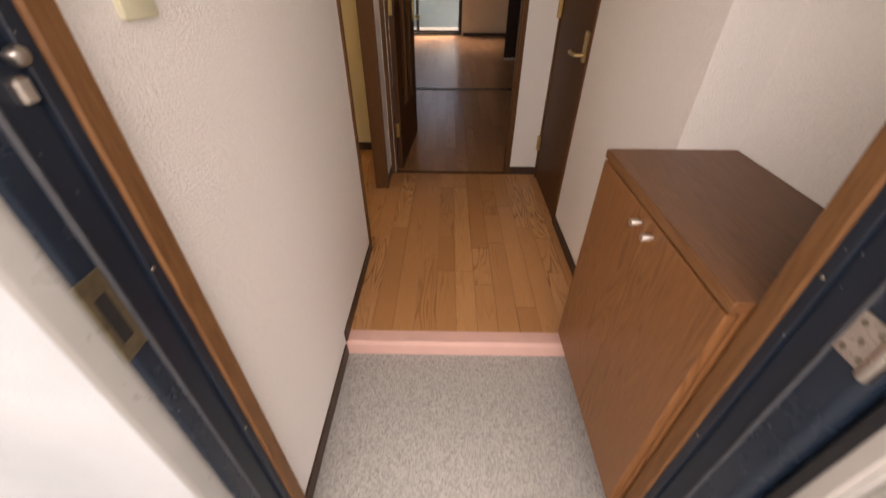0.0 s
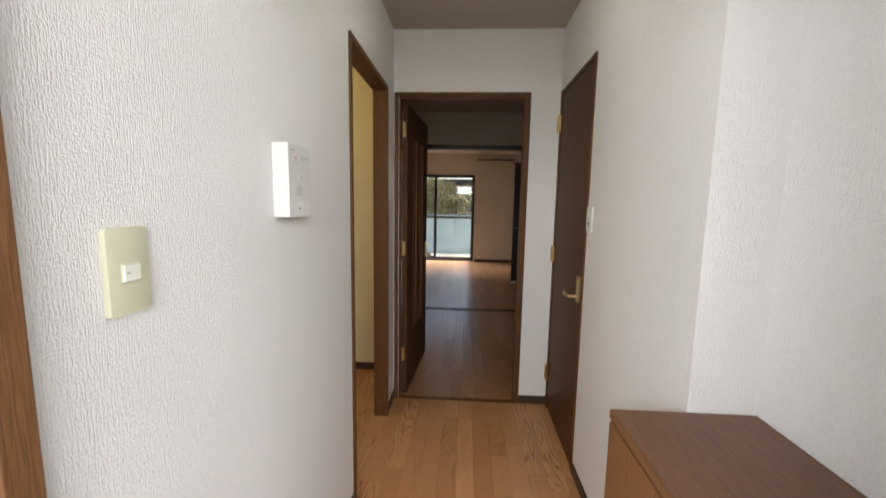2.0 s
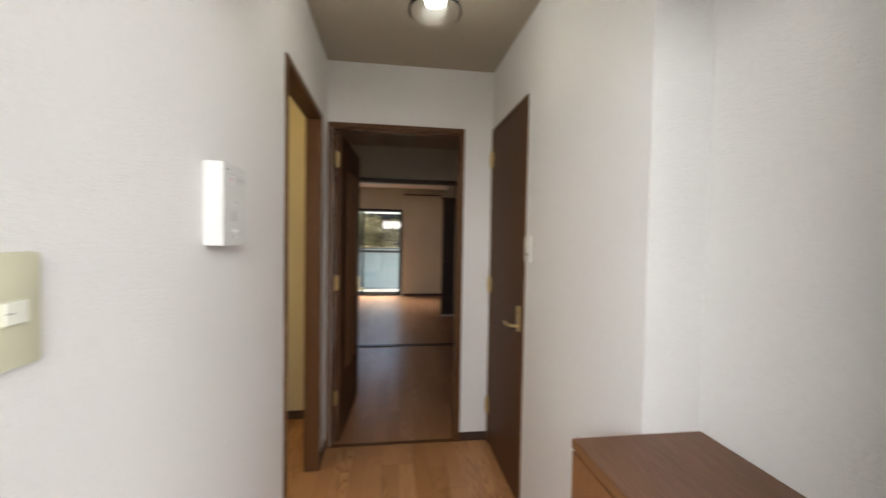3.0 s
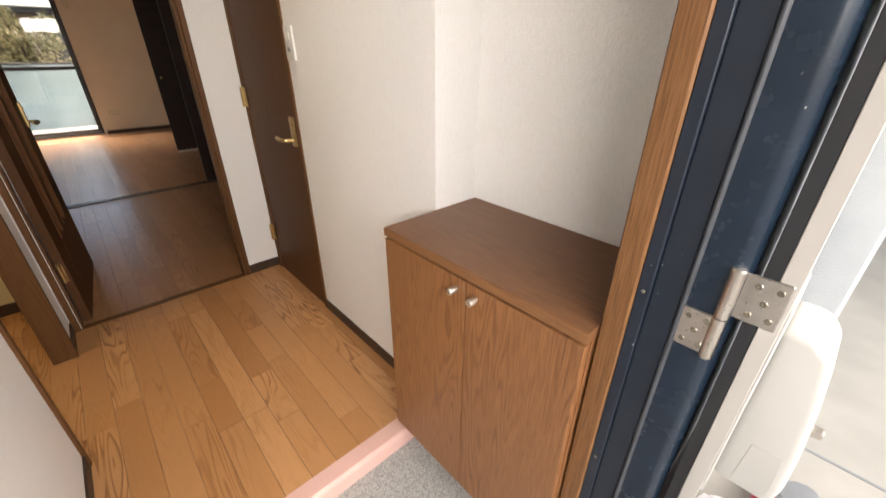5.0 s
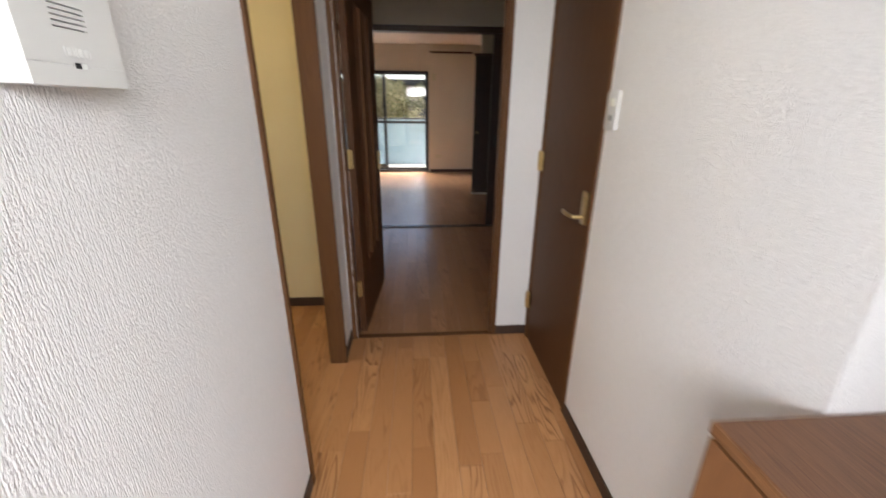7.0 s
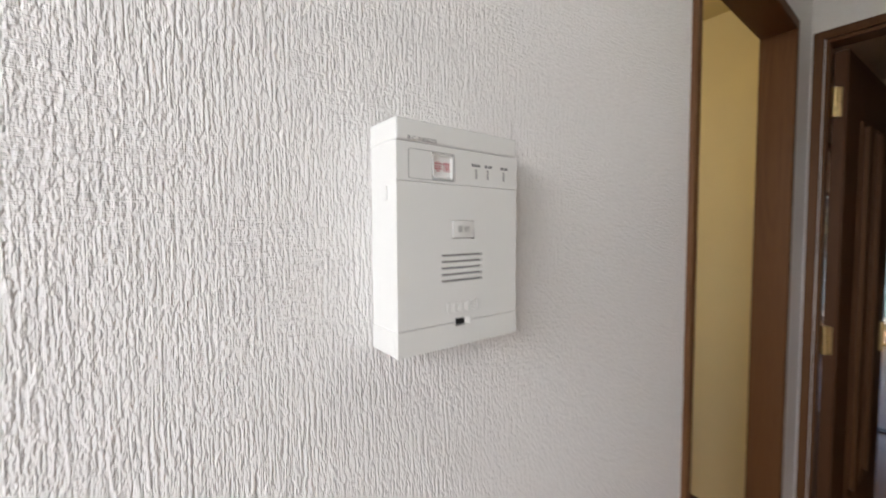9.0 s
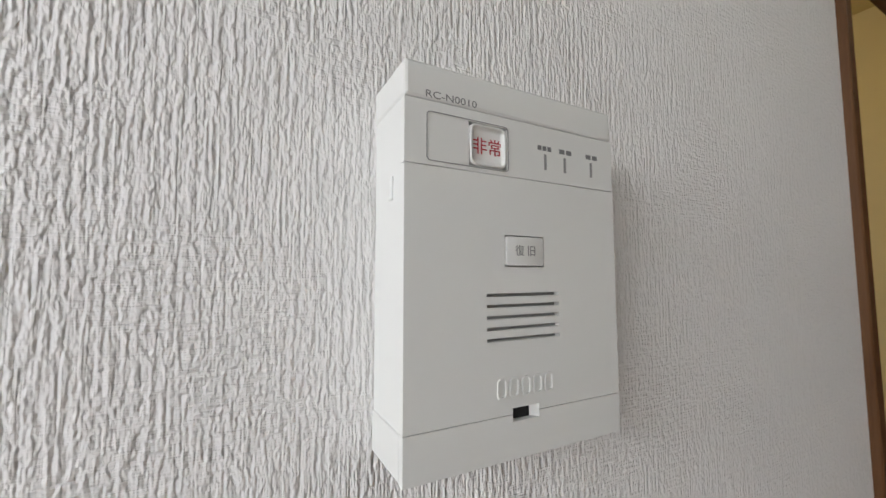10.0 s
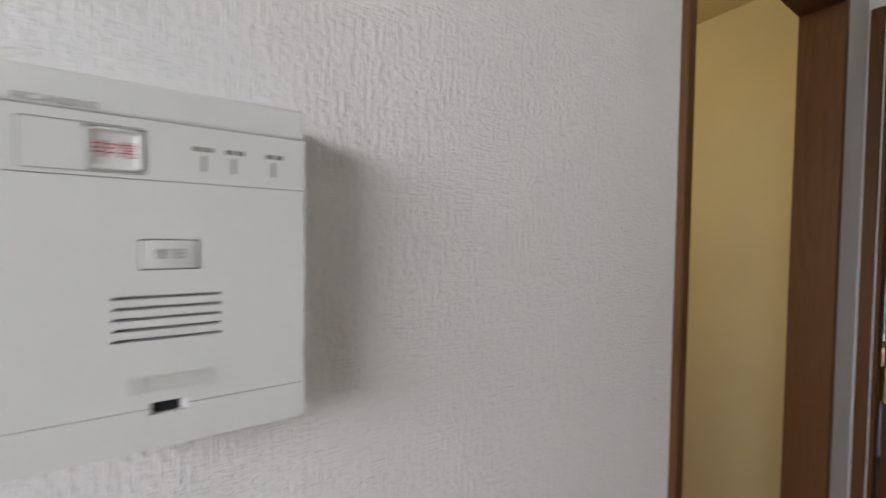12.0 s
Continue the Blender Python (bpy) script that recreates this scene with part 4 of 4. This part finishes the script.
for x0, x1, y in ((-0.245, WX1 - 0.035, WIN + 0.04), (WX0 + 0.035, -0.190, WIN + 0.085)):
    z0, z1 = WZ0 + 0.035, WZ1 - 0.035
    for a, b, c, e in ((x0, x0 + 0.05, z0, z1), (x1 - 0.028, x1, z0, z1), (x0 + 0.05, x1 - 0.028, z1 - 0.03, z1), (x0 + 0.05, x1 - 0.028, z0, z0 + 0.04), (x0 + 0.05, x1 - 0.028, 0.985, 1.035)):
        under(win, "sash_bar", boxes((a, b, y - 0.016, y + 0.016, c, e), bevel=0.002), SASH)
    for c, e in ((z0 + 0.04, 0.985), (1.035, z1 - 0.03)):
        p = under(win, "pane", boxes((x0 + 0.05, x1 - 0.028, y - 0.003, y + 0.003, c, e)), GLASS, "clear glass pane")
        p.visible_shadow = False

# ---- outside ----
ground = structure("ground", boxes((-400, 400, -400, 400, -0.5, -0.12)), EARTH, "bare earth ground reaching the horizon", "ground")
structure("pavement", boxes((-6, 8, -9, FY - 0.001, -0.16, -0.095)), CONCRETE, "pale concrete walk outside the front door", "pavement")
for i, yy in enumerate((-3.4, -4.6)):
    structure("pavement_joint", boxes((-6, 8, yy - 0.006, yy + 0.006, -0.096, -0.0935)), GREYCAP, "dark joint in the concrete walk", "joint")
structure("pavement_joint", boxes((2.03, 2.042, -9, FY - 0.01, -0.096, -0.0930)), GREYCAP, "dark joint in the concrete walk", "joint")
structure("balcony", boxes((-3, 4, WIN + 0.15, 7.75, -0.12, -0.01), bevel=0.004), BALCONY, "concrete balcony floor", "balcony")
par = thing("balcony_wall", (0.2, 7.7, -0.01), "pale blue balcony parapet with a metal cap", "parapet", kind="structure")
under(par, "wall", boxes((-3, 4, 7.62, 7.75, -0.01, 1.03)), PARAPET)
under(par, "cap", boxes((-3.01, 4.01, 7.60, 7.77, 1.03, 1.06), bevel=0.004), SASH)
# unseen overhang, added so only a thin strip of sun reaches the room
structure("balcony_shade_slab", boxes((-3, 4, WIN + 0.15, 7.40, 2.45, 2.6)), CONCRETE, "unseen concrete slab added over the balcony to trim the sun", "roof")
structure("roof", boxes((-6, 8, FY, WIN + 0.15, 2.9, 3.1)), CONCRETE, "flat roof slab of the building", "roof")
# unseen slab, added to keep sky light off the facade and walk
structure("porch_shade_slab", boxes((-6, 8, -4.1, FY - 0.001, 2.55, 2.7)), CONCRETE, "unseen concrete slab added to shade the walk and outside wall", "roof")

house = thing("neighbour_house", (0.0, 21.0, -0.12), "low beige house with a dark roof edge beyond the garden", "house")
under(house, "wall", boxes((-9, 9, 20, 26, -0.12, 2.35)), NEIGHBOUR)
under(house, "roof", boxes((-9.4, 9.4, 19.5, 26.4, 2.35, 2.62), bevel=0.03), ROOFDARK)
for hx in (-5.5, -2.6, 0.6, 3.4):
    wob = under(house, "window", boxes((hx, hx + 1.6, 19.96, 20.02, 0.75, 1.95)), DARKPANE)
    fr = part("frame", boxes((hx - 0.06, hx + 1.66, 19.93, 19.97, 1.95, 2.02), (hx - 0.06, hx + 1.66, 19.93, 19.97, 0.68, 0.75), (hx - 0.06, hx, 19.93, 19.97, 0.75, 1.95), (hx + 1.6, hx + 1.66, 19.93, 19.97, 0.75, 1.95), (hx + 0.77, hx + 0.83, 19.93, 19.97, 0.75, 1.95)), SASH, wob)
    fr.matrix_parent_inverse = (house.matrix_world @ wob.matrix_parent_inverse).inverted()


def shrub(x, y, height, spread, seed):
    """Several leaning stems under an uneven crown of small leaves with gaps."""
    rng = random.Random(seed)
    s = thing("shrub", (x, y, -0.12), "sunlit yellow-green garden shrub", "shrub", "garden shrubs")
    tips = []
    for i in range(7):
        a = rng.uniform(0, 2 * math.pi)
        r = rng.uniform(0.2, 0.8) * spread
        top = Vector((x + r * math.cos(a), y + r * math.sin(a), -0.12 + height * rng.uniform(0.55, 0.95)))
        base = Vector((x + 0.1 * math.cos(a), y + 0.1 * math.sin(a), -0.12))
        midp = base.lerp(top, 0.5) + Vector((rng.uniform(-.1, .1), rng.uniform(-.1, .1), 0.15))
        under(s, "stem", tube([base, midp, top], [0.03, 0.02, 0.008], 6), BARK)
        tips += [top, midp.lerp(top, 0.5), midp]
    verts, faces = [], []
    for c in tips:
        cl = rng.uniform(0.22, 0.42) * spread
        for _ in range(150):
            d = Vector((rng.gauss(0, 1), rng.gauss(0, 1), rng.gauss(0, 0.8)))
            p = c + d.normalized() * cl * rng.random() ** 0.5
            q = Euler((rng.uniform(0, 6.3), rng.uniform(0, 6.3), rng.uniform(0, 6.3)))
            w, l = rng.uniform(0.015, 0.03), rng.uniform(0.04, 0.075)
            n = len(verts)
            for vx, vy, vz in ((0, -l, 0), (w, 0, 0.008), (0, l, 0), (-w, 0, 0.008)):
                v = Vector((vx, vy, vz))
                v.rotate(q)
                verts.append(p + v)
            faces += [(n, n + 1, n + 2), (n, n + 2, n + 3)]
    me = bpy.data.meshes.new("crown")
    me.from_pydata(verts, [], faces)
    me.materials.append(LEAF)
    cr = new("crown", me)
    cr.parent = s
    cr.matrix_parent_inverse = s.matrix_world.inverted()
    return s


for i, (sx, sy, sh, sp) in enumerate(((-0.9, 10.2, 2.3, 0.9), (0.1, 10.8, 2.2, 0.8), (-2.2, 10.5, 2.4, 1.0), (1.6, 12.0, 1.7, 0.8), (2.9, 11.0, 2.1, 0.9))):
    shrub(sx, sy, sh, sp, i + 3)

# things left on the walk outside the door
tote = thing("tool_bag", (1.60, -2.655, -0.095), "red bag with a grey top flap on the concrete", "bag")
TM = pose(1.60, -2.655, -0.095, 0, 0, 40)


def tote_part(name, bm, material, label="", smooth=True):
    bm.transform(TM)
    return under(tote, name, bm, material, label, smooth)


def soft_block(w, d, z0, z1, bulge, seed):
    """A stuffed block with sagging, wrinkled sides."""
    bm = bmesh.new()
    bmesh.ops.create_cube(bm, size=1.0)
    bmesh.ops.subdivide_edges(bm, edges=bm.edges[:], cuts=11, use_grid_fill=True)
    for v in bm.verts:
        x, y, z = v.co * 2
        k = 1 + bulge * (1 - z * z)
        r = (abs(x) ** 5 + abs(y) ** 5) ** 0.2
        s = max(abs(x), abs(y)) / r if r > 1e-6 else 1
        n = 0.012 * noise.noise(Vector((x * 2 + seed, y * 2, z * 3)))
        v.co = Vector((x * s * k * w / 2 + n, y * s * k * d / 2 + n, z0 + (z + 1) / 2 * (z1 - z0) + (0.01 * (1 - x * x) * (1 - y * y) if z > 0.9 else 0)))
    return bm


tote_part("body", soft_block(0.20, 0.15, 0.0, 0.13, 0.08, 2.0), RED)
tote_part("flap", soft_block(0.165, 0.115, 0.128, 0.152, 0.02, 7.0), GREYCAP, "grey top flap")
tote_part("badge", boxes((-0.025, 0.02, -0.006, 0.008, 0.160, 0.1625), bevel=0.0005), PLASTIC_W, "small pale badge", False)
tote_part("strap", tube([(0.10, 0.0, 0.11), (0.13, -0.01, 0.08), (0.135, -0.02, 0.03), (0.115, -0.03, 0.0)], 0.012), RED)

def crumpled_bag(x, y, z, r, h, seed):
    rng = random.Random(seed)
    bm = bmesh.new()
    bmesh.ops.create_icosphere(bm, subdivisions=4, radius=1.0)
    for v in bm.verts:
        n = noise.noise(v.co * 2.3 + Vector((seed, 0, 0))) * 0.3 + abs(noise.noise(v.co * 5.1)) * 0.25
        v.co *= 1 + n
        v.co = Vector((x + v.co.x * r, y + v.co.y * r, z + max(0.0, (v.co.z + 0.85)) * h * 0.5))
    return bm


bag = thing("plastic_bag", (1.36, -2.50, -0.095), "crumpled white plastic bag on the concrete", "bag")
under(bag, "film", crumpled_bag(1.36, -2.50, -0.095, 0.10, 0.19, 5), BAG, smooth=True)

# ---- planks ----
PITCH, GAP = 0.0909, 0.0010


def lay(owner, x0, x1, y0, y1, material, seed, lengths=(0.30, 0.45, 0.60, 0.90), name="plank"):
    """Random-length boards in rows along y, each an object of its own on a shared mesh."""
    rng = random.Random(seed)
    stock = {}
    cols = int(round((x1 - x0) / PITCH))
    wide = (x1 - x0) / cols
    for c in range(cols):
        y = y0
        first = True
        while y < y1 - 1e-4:
            l = rng.choice(lengths)
            if first:
                l = round(rng.uniform(0.15, 0.8) / 0.05) * 0.05
                first = False
            l = min(l, y1 - y)
            if y1 - (y + l) < 0.12:
                l = y1 - y
            key = (round(l, 3), round(wide, 4))
            if key not in stock:
                me = mesh_from(name, boxes((-wide / 2 + GAP / 2, wide / 2 - GAP / 2, -l / 2 + GAP / 2, l / 2 - GAP / 2, -0.014, 0.0), bevel=0.0008), material)
                stock[key] = me
            ob = new(name, stock[key])
            ob.location = (x0 + (c + 0.5) * wide, y + l / 2, rng.uniform(-0.0003, 0.0))
            ob.parent = owner
            y += l


lay(subfloor, -0.0903, 1.1005, -1.520, 0.0, FLOOR_OAK, 11)
lay(subfloor, -1.65, -0.0903, -1.520, 0.43, FLOOR_OAK, 12, (0.6, 0.9))
rooms = bpy.data.objects["floor_rooms"]
lay(rooms, -0.05, 1.55, 0.03, 2.255, FLOOR_ROOM, 13, (0.45, 0.6, 0.9))


def far_boards(x0, x1, y0, y1, seed):
    rng = random.Random(seed)
    verts, faces = [], []
    for c in range(int((x1 - x0) / PITCH)):
        y = y0
        while y < y1 - 1e-4:
            l = min(rng.choice((0.45, 0.6, 0.9)), y1 - y)
            a, b, n = x0 + c * PITCH + GAP / 2, x0 + (c + 1) * PITCH - GAP / 2, len(verts)
            for z in (-0.014, 0.0):
                verts += [(a, y + GAP / 2, z), (b, y + GAP / 2, z), (b, y + l - GAP / 2, z), (a, y + l - GAP / 2, z)]
            faces += [(n + 4, n + 5, n + 6, n + 7), (n, n + 1, n + 5, n + 4), (n + 1, n + 2, n + 6, n + 5), (n + 2, n + 3, n + 7, n + 6), (n + 3, n, n + 4, n + 7)]
            y += l
    me = bpy.data.meshes.new("boards")
    me.from_pydata(verts, [], faces)
    me.materials.append(FLOOR_ROOM)
    ob = new("boards", me)
    ob.parent = rooms
    return tagged(ob, kind="stuff")


far_boards(-1.65, 2.4, 2.345, WIN, 14)
